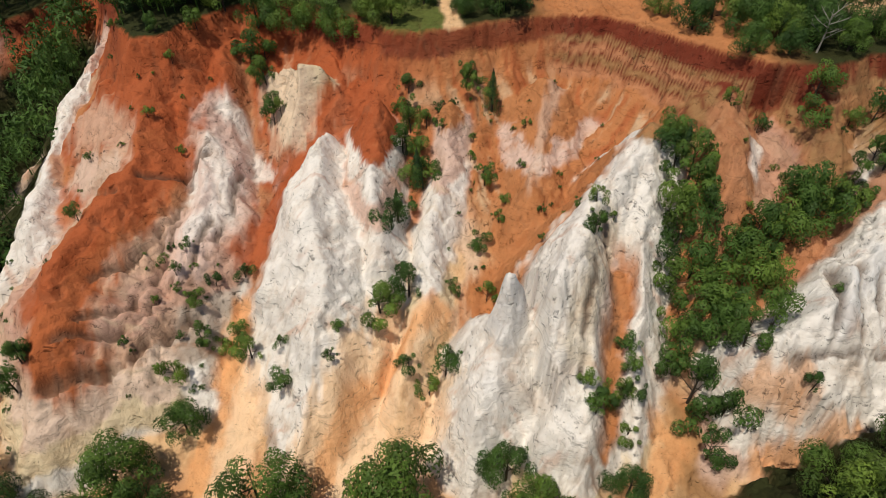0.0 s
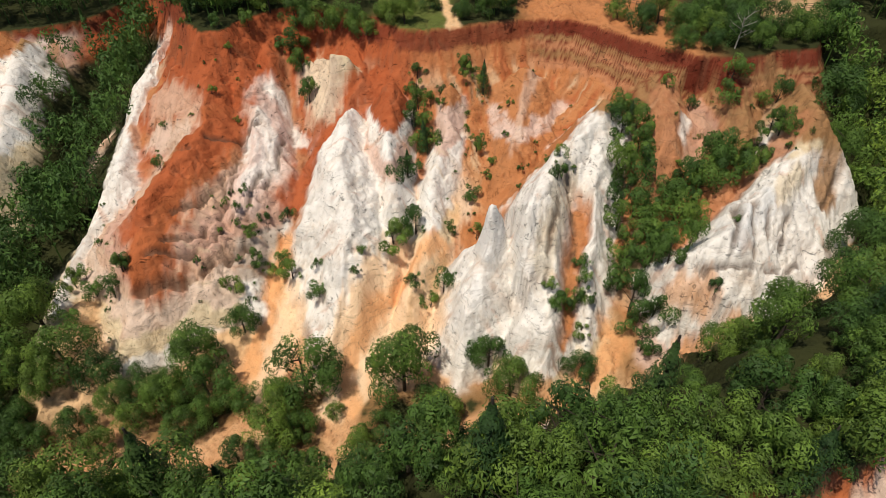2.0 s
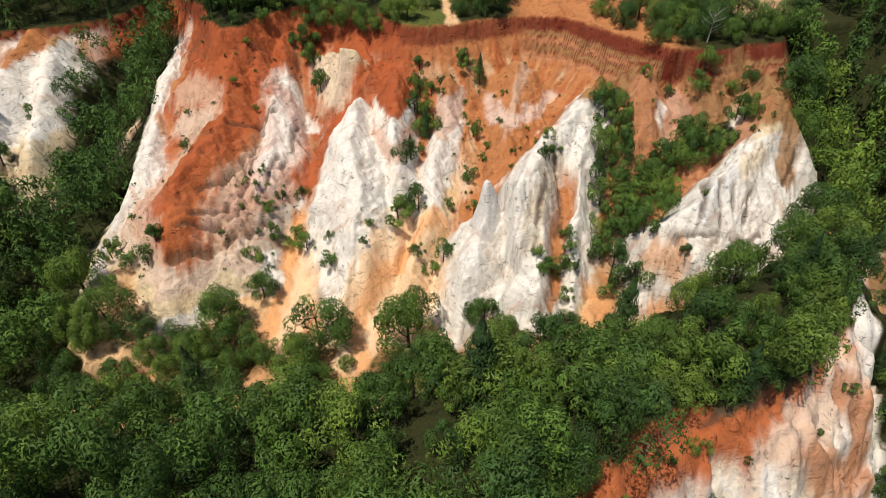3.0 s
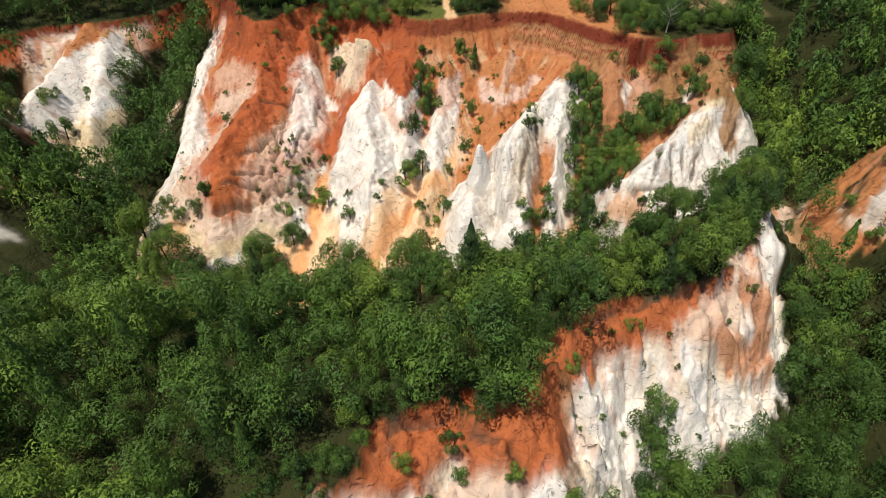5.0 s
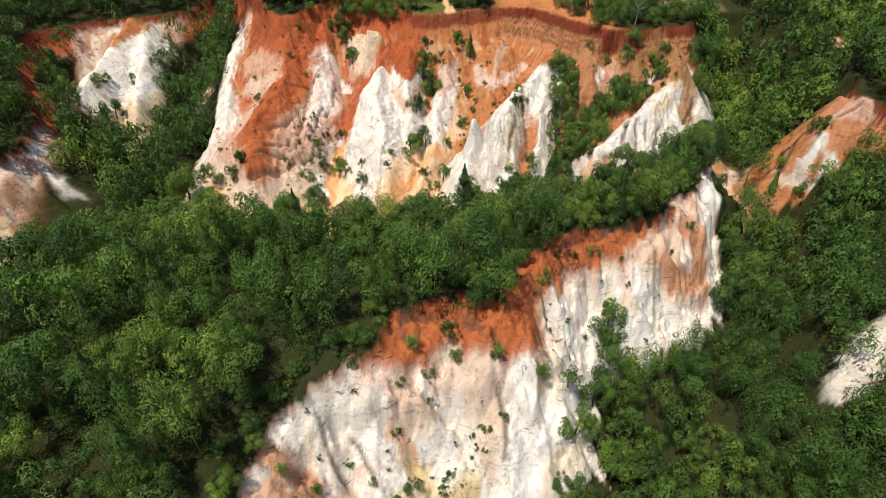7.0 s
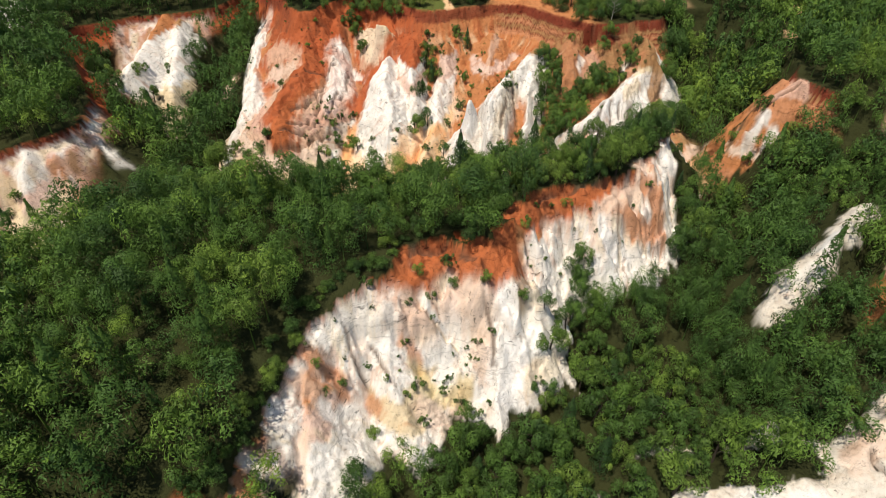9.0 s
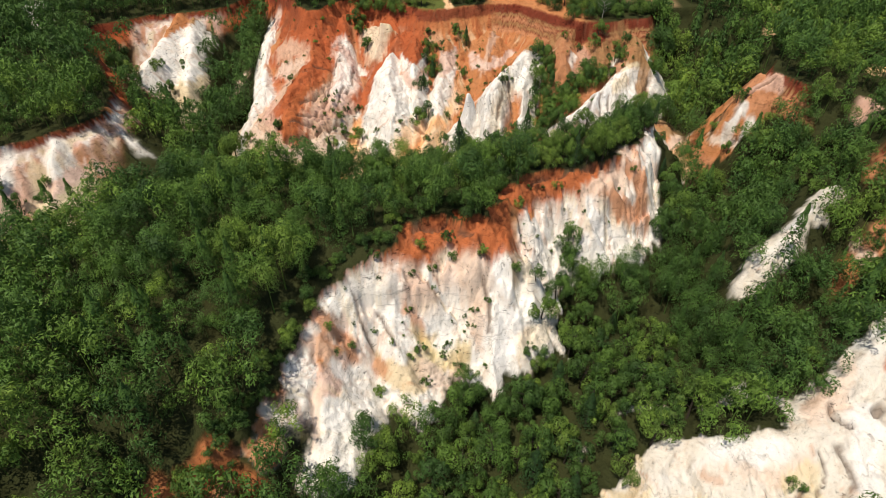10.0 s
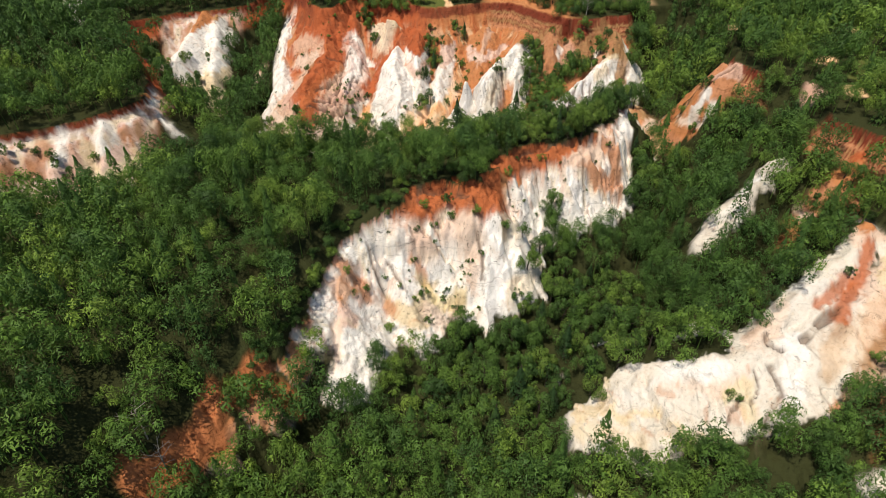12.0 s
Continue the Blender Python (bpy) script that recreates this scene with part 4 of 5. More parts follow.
def build_land():
    who = LAND_WHO[:-1, :-1]
    bare = LAND_BARE[:-1, :-1] > 0.5
    rest = np.ones(who.shape, bool)
    for i, sp in enumerate(SPURS):
        cells = (who == i) & bare
        if cells.sum() > 60:
            rest &= ~spur_thing(sp, largest(cells))
    for tag, name, label in ((-2, "canyon_wall", "steep canyon wall of red and orange clay under the rim"), (-3, "ridge_wall", "red capped white sand wall of the wooded ridge")):
        cells = ((who == tag) | ((who >= 0) & (LAND_Y[:-1, :-1] > (166 if tag == -2 else -99)))) & bare & rest
        land_piece(name, cells, label, "canyon wall", "structure")
        rest &= ~cells
    cells = (who == -1) & bare
    land_piece("wash", cells, "trodden orange and peach sand wash on the canyon floor", "sand", "structure")
    rest &= ~cells
    land_piece("ground", rest, "dark wooded ground of canyon floor and plateau", "ground", "structure")


build_land()


def at(x, y):
    """Height and bareness of the built ground under points."""
    i = np.clip(np.searchsorted(GX, x) - 1, 0, len(GX) - 2)
    j = np.clip(np.searchsorted(GY, y) - 1, 0, len(GY) - 2)
    u, v = (x - GX[i]) / (GX[i + 1] - GX[i]), (y - GY[j]) / (GY[j + 1] - GY[j])

    def mixed(a):
        return (a[j, i] * (1 - u) + a[j, i + 1] * u) * (1 - v) + (a[j + 1, i] * (1 - u) + a[j + 1, i + 1] * u) * v
    return mixed(LAND_Z), mixed(LAND_BARE)


# ==== trees
def crown_arrays(rng, leaves, size, clumps, pine=False):
    """Leaf quads round a crown of unit radius about 0..1 high: vertex array (n, 4, 3)."""
    if pine:
        h = rng.random(leaves) ** 0.8
        r = (1 - h) ** 0.8 * 0.95 * (0.55 + 0.45 * rng.random(leaves)) * (0.8 + 0.2 * np.sin(h * 40))
        a = rng.random(leaves) * 2 * np.pi
        pos = np.stack([r * np.cos(a), r * np.sin(a), h * 2.6 - 1.0], -1)
        out = np.stack([np.cos(a), np.sin(a), np.full(leaves, 0.5)], -1)
    else:
        cen = rng.normal(size=(clumps, 3))
        cen /= np.linalg.norm(cen, axis=1, keepdims=True)
        cen[:, 2] = np.abs(cen[:, 2]) * 1.0 - 0.3
        cen *= (0.45 + 0.58 * rng.random((clumps, 1)) ** 0.8)
        cen[:, :2] += rng.normal(size=2) * 0.10
        rad = 0.17 + 0.27 * rng.random(clumps) ** 1.4
        k = rng.choice(clumps, leaves, p=rad ** 2 / (rad ** 2).sum())
        out = rng.normal(size=(leaves, 3))
        out[:, 2] += 0.45
        out /= np.linalg.norm(out, axis=1, keepdims=True)
        pos = cen[k] + out * (rad[k] * (0.84 + 0.24 * rng.random(leaves) ** 2))[:, None]
    n = out + np.array((0.0, 0.0, 0.12)) + rng.normal(size=(leaves, 3)) * 0.17
    n /= np.linalg.norm(n, axis=1, keepdims=True)
    t = np.cross(n, rng.normal(size=(leaves, 3)))
    t /= np.linalg.norm(t, axis=1, keepdims=True)
    b = np.cross(n, t)
    sz = size * (0.6 + 0.8 * rng.random((leaves, 1)))
    t, b = t * sz, b * sz * 0.75
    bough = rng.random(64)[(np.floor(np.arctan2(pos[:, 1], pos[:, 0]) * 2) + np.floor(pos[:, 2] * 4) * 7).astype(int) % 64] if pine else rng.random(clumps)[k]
    return np.stack([pos - t, pos - b * 0.9, pos + t, pos + b * 1.1], 1), bough


def quad_mesh(name, quads, bough, mat):
    n = len(quads)
    mesh = bpy.data.meshes.new(name)
    k = quads.shape[1]
    mesh.from_pydata(quads.reshape(-1, 3).tolist(), [], np.arange(n * k).reshape(n, k).tolist())
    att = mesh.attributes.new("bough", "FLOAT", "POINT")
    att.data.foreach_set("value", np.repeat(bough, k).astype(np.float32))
    mesh.materials.append(mat)
    return mesh


def tube(bm, a, b, r0, r1, sides=6):
    a, b = Vector(a), Vector(b)
    q = (b - a).to_track_quat("Z", "Y").to_matrix()
    rings = []
    for p, r in ((a, r0), (b, r1)):
        rings.append([bm.verts.new(p + q @ Vector((r * math.cos(2 * math.pi * k / sides), r * math.sin(2 * math.pi * k / sides), 0))) for k in range(sides)])
    for k in range(sides):
        bm.faces.new((rings[0][k], rings[0][(k + 1) % sides], rings[1][(k + 1) % sides], rings[1][k]))
    bm.faces.new(rings[1])


def mesh_of(name, bm, mat):
    mesh = bpy.data.meshes.new(name)
    bm.to_mesh(mesh)
    bm.free()
    mesh.materials.append(mat)
    return mesh


def part(name, mesh, parent, label=""):
    ob = new(name, mesh)
    ob.parent = parent
    if label:
        tagged(ob, label)
    return ob


def tree_prototype(name, seed, leaves, size, clumps, pine, label, group):
    """A tree whose crown has radius 1; stands on its own base."""
    rng = np.random.default_rng(seed)
    bm = bmesh.new()
    if pine:
        tube(bm, (0, 0, -0.3), (0, 0, 3.0), 0.11, 0.03)
        lift = 1.25
    else:
        lean = rng.normal(size=2) * 0.08
        tube(bm, (0, 0, -0.3), (lean[0], lean[1], 0.9), 0.07, 0.045)
        tube(bm, (lean[0], lean[1], 0.9), (lean[0] * 2, lean[1] * 2, 1.7), 0.045, 0.01)
        for k in range(6):
            a = k * 2.4 + rng.random()
            zz = 0.6 + 0.18 * k
            tube(bm, (lean[0] * zz, lean[1] * zz, zz), (0.5 * math.cos(a), 0.5 * math.sin(a), zz + 0.3), 0.022, 0.006, 5)
        lift = 1.15
    root = new(name)
    root.empty_display_size = 0.2
    tagged(root, label, "tree", group)
    part("trunk", mesh_of("trunk", bm, BARK), root)
    q, bough = crown_arrays(rng, leaves, size, clumps, pine)
    q = q[:, :3]
    q[..., 2] = q[..., 2] * (1.0 if pine else 1.2) + lift
    part("crown", quad_mesh("crown", q, bough, PINE if pine else LEAF), root)
    return root


rng = np.random.default_rng(11)


def spread(x0, x1, y0, y1, gap):
    gx, gy = np.meshgrid(np.arange(x0, x1, gap), np.arange(y0, y1, gap))
    gx = gx + (rng.random(gx.shape) - 0.5) * gap * 0.95
    gy = gy + (rng.random(gy.shape) - 0.5) * gap * 0.95
    return gx.ravel(), gy.ravel()


def slope_at(x, y):
    z0, _ = at(x, y)
    zx, _ = at(x + 1.0, y)
    zy, _ = at(x, y + 1.0)
    return np.hypot(zx - z0, zy - z0)


def plant_woods():
    fx, fy = spread(-185, 185, 40, 285, 4.0)
    z, bare = at(fx, fy)
    ok = (bare < 0.35) & (slope_at(fx, fy) < 4.0)
    # outside the stretch of country that the flight looks over the trees stand thinner
    wide = np.abs(fx) > 0.74 * (0.766 * fy + 66) + 10
    ok &= ~(wide & (rng.random(fx.size) < 0.7))
    ok &= ~((np.abs(fx) < 62) & (fy > 164) & (fy < 229))
    # clearing and fenced paths on the plateau
    ok &= ~((fx > -14) & (fx < 2) & (fy > 219) & (fy < 255))
    ok &= ~((fx > 12) & (fx < 82) & (fy > 219) & (fy < 262) & (rng.random(fx.size) < 0.85))
    ok &= rng.random(fx.size) < 0.96
    ok &= line_field(fx, fy, MID_RIM[4:11])[0] > 2.6
    ok &= ~((np.abs(fx) < 56) & (fy > 151) & (fy < 170) & (fx < 32) & (rng.random(fx.size) < 0.5))
    ok &= ~((fx > -2) & (fx < 34) & (fy > 152) & (fy < 163) & (rng.random(fx.size) < 0.35))
    ok &= ~((fx > 54) & (fx < 98) & (fy > 56) & (fy < 80) & (rng.random(fx.size) < 0.45))
    ok &= line_field(fx, fy, WASHES[6][0])[0] > 2.6
    # the feet of the western wall and its long rib stay in sight
    for before in (0.0, 4.0, 8.0):
        ok &= line_field(fx, fy + before, [(-93, 175), (-86, 172.5), (-79, 170)])[0] > 4.2
        ok &= line_field(fx, fy + before, [(-135, 134), (-115, 144), (-101, 148)])[0] > 3.0
    for pts, half in WASHES[:6]:
        ok &= line_field(fx, fy, pts)[0] > half + 1.6
        for before in (2.0, 4.5, 7.0):
            ok &= (line_field(fx, fy + before, pts)[0] > half + 0.4) | (rng.random(fx.size) < 0.28)
    return fx[ok], fy[ok], z[ok]


WX, WY, WZ = plant_woods()


def build_woods(pick):
    kinds = []
    for k in range(27):
        r = np.random.default_rng(100 + k)
        leaves, size = ((2000, 0.048), (800, 0.074), (420, 0.10))[k // 9]
        q, bough = crown_arrays(r, leaves, size, 14 + k % 5 * 2, k % 9 == 8)
        kinds.append((q[:, :3], bough))
    chunks, tints, boughs = [], [], []
    stem = np.array([(0.05, 0, -1.6), (-0.025, 0.04, -1.6), (0, 0, -0.1), (-0.025, 0.04, -1.6), (-0.025, -0.04, -1.6), (0, 0, -0.1), (-0.025, -0.04, -1.6), (0.05, 0, -1.6), (0, 0, -0.1)]).reshape(3, 3, 3)
    for x, y, z in zip(WX[pick], WY[pick], WZ[pick]):
        k = int(rng.integers(0, 9))
        leaves, bough = kinds[k + (0 if 92 < y < 150 and abs(x) < 62 else 9 if y < 175 else 18)]
        rad = (2.3 + 2.7 * rng.random() ** 1.3) * (0.68 if 148 < y < 176 and abs(x) < 62 else 1.0)
        a = rng.random() * 6.28
        q = np.concatenate([leaves, stem])
        c, s = math.cos(a), math.sin(a)
        v = np.empty_like(q)
        v[..., 0] = (q[..., 0] * c - q[..., 1] * s) * rad + x
        v[..., 1] = (q[..., 0] * s + q[..., 1] * c) * rad + y
        v[..., 2] = q[..., 2] * rad * (1.1 + 0.5 * rng.random()) + z + rad * (0.8 + 1.3 * rng.random()) + 0.6
        chunks.append(v)
        patch = float(fbm(np.array([x / 16]), np.array([y / 16]), 77, 2)[0])
        # western slope and eastern valley: shade painted in as a darker leaf tint
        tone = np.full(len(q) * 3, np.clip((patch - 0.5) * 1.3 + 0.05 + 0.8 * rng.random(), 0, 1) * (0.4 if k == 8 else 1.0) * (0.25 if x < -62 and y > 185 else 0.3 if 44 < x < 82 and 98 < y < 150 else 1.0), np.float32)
        tints.append(tone)
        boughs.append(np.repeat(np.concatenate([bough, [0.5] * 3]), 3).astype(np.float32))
    tris = np.concatenate(chunks)
    n = len(tris)
    mesh = bpy.data.meshes.new("woods")
    mesh.vertices.add(n * 3)
    mesh.vertices.foreach_set("co", tris.astype(np.float32).ravel())
    mesh.loops.add(n * 3)
    mesh.loops.foreach_set("vertex_index", np.arange(n * 3, dtype=np.int32))
    mesh.polygons.add(n)
    mesh.polygons.foreach_set("loop_start", np.arange(0, n * 3, 3, dtype=np.int32))
    mesh.update()
    mesh.materials.append(LEAF_WOODS)
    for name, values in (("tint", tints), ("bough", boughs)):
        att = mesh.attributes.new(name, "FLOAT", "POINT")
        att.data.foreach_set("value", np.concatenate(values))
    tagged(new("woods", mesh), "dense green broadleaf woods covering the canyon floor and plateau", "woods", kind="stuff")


# the trees nearest to the flight stand singly; the rest is one wood
STRIP = (WY > 134) & (WY < 170) & (np.abs(WX) < 58)
STRIP &= np.cumsum(STRIP) <= 240
NEAR = (WY < 118) & (WY > 70) & (WX > -6) & (WX < 50)
NEAR &= np.cumsum(NEAR) <= 120
build_woods(~(NEAR | STRIP))

BROAD = [tree_prototype("tree", 200 + k, 1300, 0.072, 12 + k, False, "broadleaf tree with an uneven green crown in the woods", "trees of the valley") for k in range(6)]
LARGE = [tree_prototype("tree", 250 + k, 6000, 0.045, 22 + 2 * k, False, "large broadleaf tree with a dense green crown below the wall", "trees of the canyon") for k in range(4)]
PINES = [tree_prototype("pine_tree", 300 + k, 1500, 0.065, 0, True, "young pine tree with a narrow dark green crown", "pines of the canyon") for k in range(2)]
SHRUB = [tree_prototype("shrub", 400 + k, 1500, 0.068, 9, False, "low green shrub growing on the eroded slope", "shrubs of the canyon") for k in range(4)]
for proto in SHRUB:
    tagged(proto, category="shrub")
STARTED = set()


def stand(kinds, x, y, rad, tall=1.0, sink=0.0):
    """Put a tree of crown radius rad on the ground at x, y."""
    proto = kinds[int(rng.integers(0, len(kinds)))]
    z = float(at(np.array([x]), np.array([y]))[0][0]) - sink
    m = Matrix.Translation((x, y, z)) @ Matrix.Rotation(rng.random() * 6.28, 4, "Z") @ Matrix.Diagonal((rad, rad, rad * tall, 1))
    if proto.name not in STARTED:
        STARTED.add(proto.name)
        proto.matrix_basis = m
        return proto
    base = proto.scale.copy()
    proto.scale = (1, 1, 1)
    made = copy_thing(proto, m)
    proto.scale = base
    return made


for x, y in zip(WX[NEAR], WY[NEAR]):
    stand(PINES if rng.random() < 0.08 else BROAD, float(x), float(y), 2.0 + 2.2 * float(rng.random()) ** 1.5, 1.0 + 0.25 * float(rng.random()))

MEDIUM = [tree_prototype("tree", 270 + k, 2600, 0.060, 16 + 2 * k, False, "broadleaf tree with a green crown on the canyon floor", "trees of the canyon floor") for k in range(5)]
for x, y in zip(WX[STRIP], WY[STRIP]):
    stand(PINES if rng.random() < 0.1 else MEDIUM, float(x), float(y), (2.0 + 2.4 * float(rng.random()) ** 1.6) * (0.72 if y > 148 else 1.0), 1.0 + 0.3 * float(rng.random()))

# trees at the foot of the canyon wall: x, y, crown radius
FOOT_TREES = [(-37.5, 172.5, 5.4), (-32.0, 179.5, 3.2), (-20.8, 169.5, 6.0), (-6.1, 170.0, 6.4), (-15.9, 165.5, 1.8), (-11.7, 160.9, 2.9), (6.7, 173.5, 3.6), (9.8, 168.8, 4.2),
              (20.2, 171.0, 2.9), (37.5, 166.5, 4.8), (35.5, 162.0, 4.6), (43.4, 168.0, 4.1), (13.5, 165.0, 1.9), (-60.3, 161.3, 4.4), (-0.6, 164.6, 4.4), (29.0, 159.0, 3.0),
              (-41.0, 166.5, 4.2), (-54.8, 170.8, 4.8), (-62.0, 177.8, 5.5), (50.4, 163.8, 4.8), (62.7, 183.2, 5.5), (2.0, 157.9, 3.2), (-24.1, 161.5, 5.0), (-30.5, 167.5, 4.0),
              (-5.5, 155.9, 3.6), (-36.6, 152.0, 2.4), (52.0, 171.5, 4.2), (46.0, 162.0, 5.0)]
FLOOR_TREES = [(-50, 169.5, 3.6), (-43.5, 168, 3.6), (-35, 169, 4.2), (-23.5, 166, 4.4), (-47, 159.5, 3.2), (-58, 167.5, 4.0), (-37, 162.5, 3.4), (-24, 157, 3.6), (-20, 162.5, 3.2), (-52, 153.5, 3.6),
               (-8.5, 163.5, 3.0), (-2.5, 167.5, 2.8), (-57, 160.5, 3.6), (-31, 154.5, 3.4), (-44, 152.5, 3.4), (-6, 157.5, 3.2),
               (-56, 166, 3.6), (-51.5, 162.5, 3.4), (-47, 166, 3.6), (-43.5, 163.5, 3.4), (-59.5, 164, 3.6), (-40, 168.5, 3.4), (-34, 165, 3.4), (-28, 158.5, 3.2), (-62.5, 168.5, 3.6), (-18, 157, 3.0)]
for x, y, rad in FOOT_TREES + FLOOR_TREES:
    stand(LARGE, x, y, rad * (0.76 if y < 168 else 0.88), 1.0 + 0.2 * float(rng.random()), 0.3 * rad)

# shrubs and small trees on the wall: x, y, radius
WALL_SHRUBS_WEST = [(-25.4, 188.1, 2.5), (-20.0, 183.3, 2.0), (-27.7, 191.7, 1.7), (-29.6, 190.1, 1.6), (-31.5, 189.5, 1.7), (-32.6, 192.8, 1.6), (-56.3, 184.1, 2.2),
                    (-49.0, 182.6, 1.7), (-51.8, 182.1, 2.0), (-30.1, 231.6, 3.2), (-28.1, 227.0, 2.4), (-25.9, 220.4, 2.2), (-37.7, 230.8, 1.9), (-42.3, 226.2, 1.2), (-27.3, 197.8, 1.4),
                    (-20.9, 187.5, 1.0), (-13.3, 187.1, 1.1), (-13.9, 184.0, 1.0), (-34.1, 184.9, 1.9), (-30.5, 195.5, 1.2), (-60.5, 186.0, 1.8), (-57.0, 178.0, 2.0), (-33.5, 198.0, 1.0)]
WALL_SHRUBS_MIDDLE = [(-0.2, 185.3, 2.6), (-2.5, 183.7, 2.1), (-4.8, 184.7, 1.7), (-8.3, 191.4, 3.4), (-5.0, 195.0, 3.0), (-7.2, 193.0, 2.2), (-5.4, 218.7, 2.2), (3.5, 222.3, 2.0),
                      (-0.7, 218.9, 1.3), (-2.6, 216.9, 1.5), (6.0, 210.7, 1.8), (4.8, 201.9, 1.8), (7.6, 205.0, 1.2), (0.8, 195.8, 1.2), (5.6, 195.5, 1.5), (18.3, 194.4, 1.4), (18.2, 196.3, 1.3),
                      (21.4, 183.5, 1.7), (19.6, 179.0, 2.0), (15.8, 178.6, 1.4), (17.0, 177.4, 1.7), (21.4, 179.4, 1.6), (-3.8, 210.6, 2.6), (-6.0, 213.5, 2.2), (20.5, 176.0, 1.8)]
WALL_SHRUBS_EAST = [(31.3, 209.5, 2.6), (31.7, 202.8, 3.2), (28.3, 197.7, 3.0), (32.6, 198.2, 2.8), (28.0, 191.5, 3.2), (32.0, 190.7, 3.2), (28.7, 185.8, 3.4), (32.8, 184.3, 3.0), (29.1, 180.7, 3.6),
                    (34.2, 188.1, 3.2), (37.9, 192.0, 3.4), (40.3, 195.7, 3.2), (43.4, 196.6, 3.2), (45.8, 195.5, 2.8), (49.8, 198.2, 2.6), (51.9, 199.7, 2.6), (48.2, 210.1, 2.6),
                    (53.9, 209.1, 1.8), (37.6, 210.3, 1.3), (42.3, 209.8, 1.4), (31.5, 177.5, 3.0), (36.0, 183.0, 2.6), (30.0, 174.5, 2.6), (43.0, 184.9, 0.9), (35.0, 192.5, 3.0), (29.5, 206.0, 2.4)]
GULLY_SHRUBS = [(27.6, 204, 2.0), (31.5, 207.5, 2.6), (29.5, 203, 2.6), (31.8, 200.0, 3.0), (29.5, 198.0, 2.8), (32.2, 196.0, 2.8), (28.2, 194.5, 2.8), (30.5, 192.5, 3.2), (31.5, 188.5, 3.2), (28.8, 188.0, 3.0),
                (31.0, 184.0, 3.0), (27.6, 183.5, 2.6), (29.0, 178.5, 2.6), (53.0, 199.0, 2.4), (50.5, 197.5, 2.6), (47.5, 197.0, 3.0), (45.0, 196.0, 3.2), (42.5, 197.5, 3.4), (40.5, 194.0, 3.4), (38.0, 194.5, 3.2),
                (36.5, 191.0, 3.2), (35.0, 188.0, 3.0), (33.3, 181.5, 2.4), (39.0, 190.0, 2.6), (46.8, 206.0, 2.6), (56.5, 209.0, 2.2)]
COLUMN_SHRUBS = [(-5.2, 221, 2.0), (-4.8, 217, 2.0), (-4.0, 213.0, 2.2), (-3.0, 209.5, 2.4), (-5.8, 206.0, 2.0), (-7.2, 201.5, 2.4), (-28.8, 232.5, 2.2), (-30.5, 230.5, 1.8), (-27.6, 226.5, 1.8), (-26.3, 224.0, 1.6),
                 (-24.6, 220.5, 1.4), (-47.3, 199.5, 1.3), (-49.3, 182.5, 1.6), (-59.0, 187.0, 1.6), (-35, 75, 1.6), (-38.5, 70, 1.8), (-42, 226, 1.1), (-42, 215.5, 1.0), (8.5, 206.5, 1.1), (3.8, 202, 1.0),
                 (3.4, 223.5, 1.8), (6.5, 222.5, 2.0), (17.3, 192.8, 1.5), (38.8, 176.5, 1.5), (16.3, 176.5, 1.6), (21.6, 181.5, 1.6)]
for rows_ in (WALL_SHRUBS_WEST, WALL_SHRUBS_MIDDLE, WALL_SHRUBS_EAST, GULLY_SHRUBS, COLUMN_SHRUBS):
    for x, y, rad in rows_:
        stand(SHRUB, x, y, rad, 0.85 + 0.5 * float(rng.random()), 0.55 * rad)
for x, y, rad in [(-6.5, 204.2, 2.0), (-3.8, 209.6, 2.2), (7.3, 220.7, 2.3), (-5.4, 214.0, 1.6), (30.5, 204.0, 1.8)]:
    stand(PINES, x, y, rad, 1.1, 0.3 * rad)

RIDGE_FACE_SHRUBS = [(-21.6, 100, 1.3), (-18, 100.3, 1.2), (-14.1, 104.3, 1.1), (-12.6, 95.1, 1.9), (-7, 100.6, 1.2), (-4.9, 102.6, 1.6), (0, 103.7, 1.3), (0.5, 105.4, 1.2), (3.2, 102.7, 1.7),
                     (-4.9, 117, 1.8), (0.9, 119.5, 2.0), (1.6, 117.4, 1.6), (-2.3, 114.5, 1.4), (8.1, 116.1, 1.6), (-6.3, 112.8, 1.2), (25.5, 136.4, 1.4), (16.6, 129.9, 1.6), (40.7, 140.7, 1.1), (45, 143.9, 1.2),
                     (14.7, 115.7, 1.7), (19.2, 115.8, 2.2), (17.6, 105, 2.0), (21.8, 104.6, 2.0), (-20.4, 97.6, 1.0), (-7.1, 108, 1.0), (-3.5, 97.7, 1.5), (-13.9, 112.7, 1.5),
                     (79.4, 170, 1.8), (67.7, 168, 2.2), (74.7, 161.6, 2.4)]
RIDGE_FACE_SHRUBS += [(98, 125, 3.0), (102, 121, 3.2), (92, 122, 3.0), (89, 118, 2.8), (-105, 151, 2.0), (-117, 145, 2.4), (-121, 150, 1.8), (-99, 207, 3.0), (-95, 218, 2.0), (-112, 148, 2.2)]
for x, y, rad in RIDGE_FACE_SHRUBS:
    stand(SHRUB, x, y, rad * 0.85, 0.9 + 0.4 * float(rng.random()), 0.5 * rad)

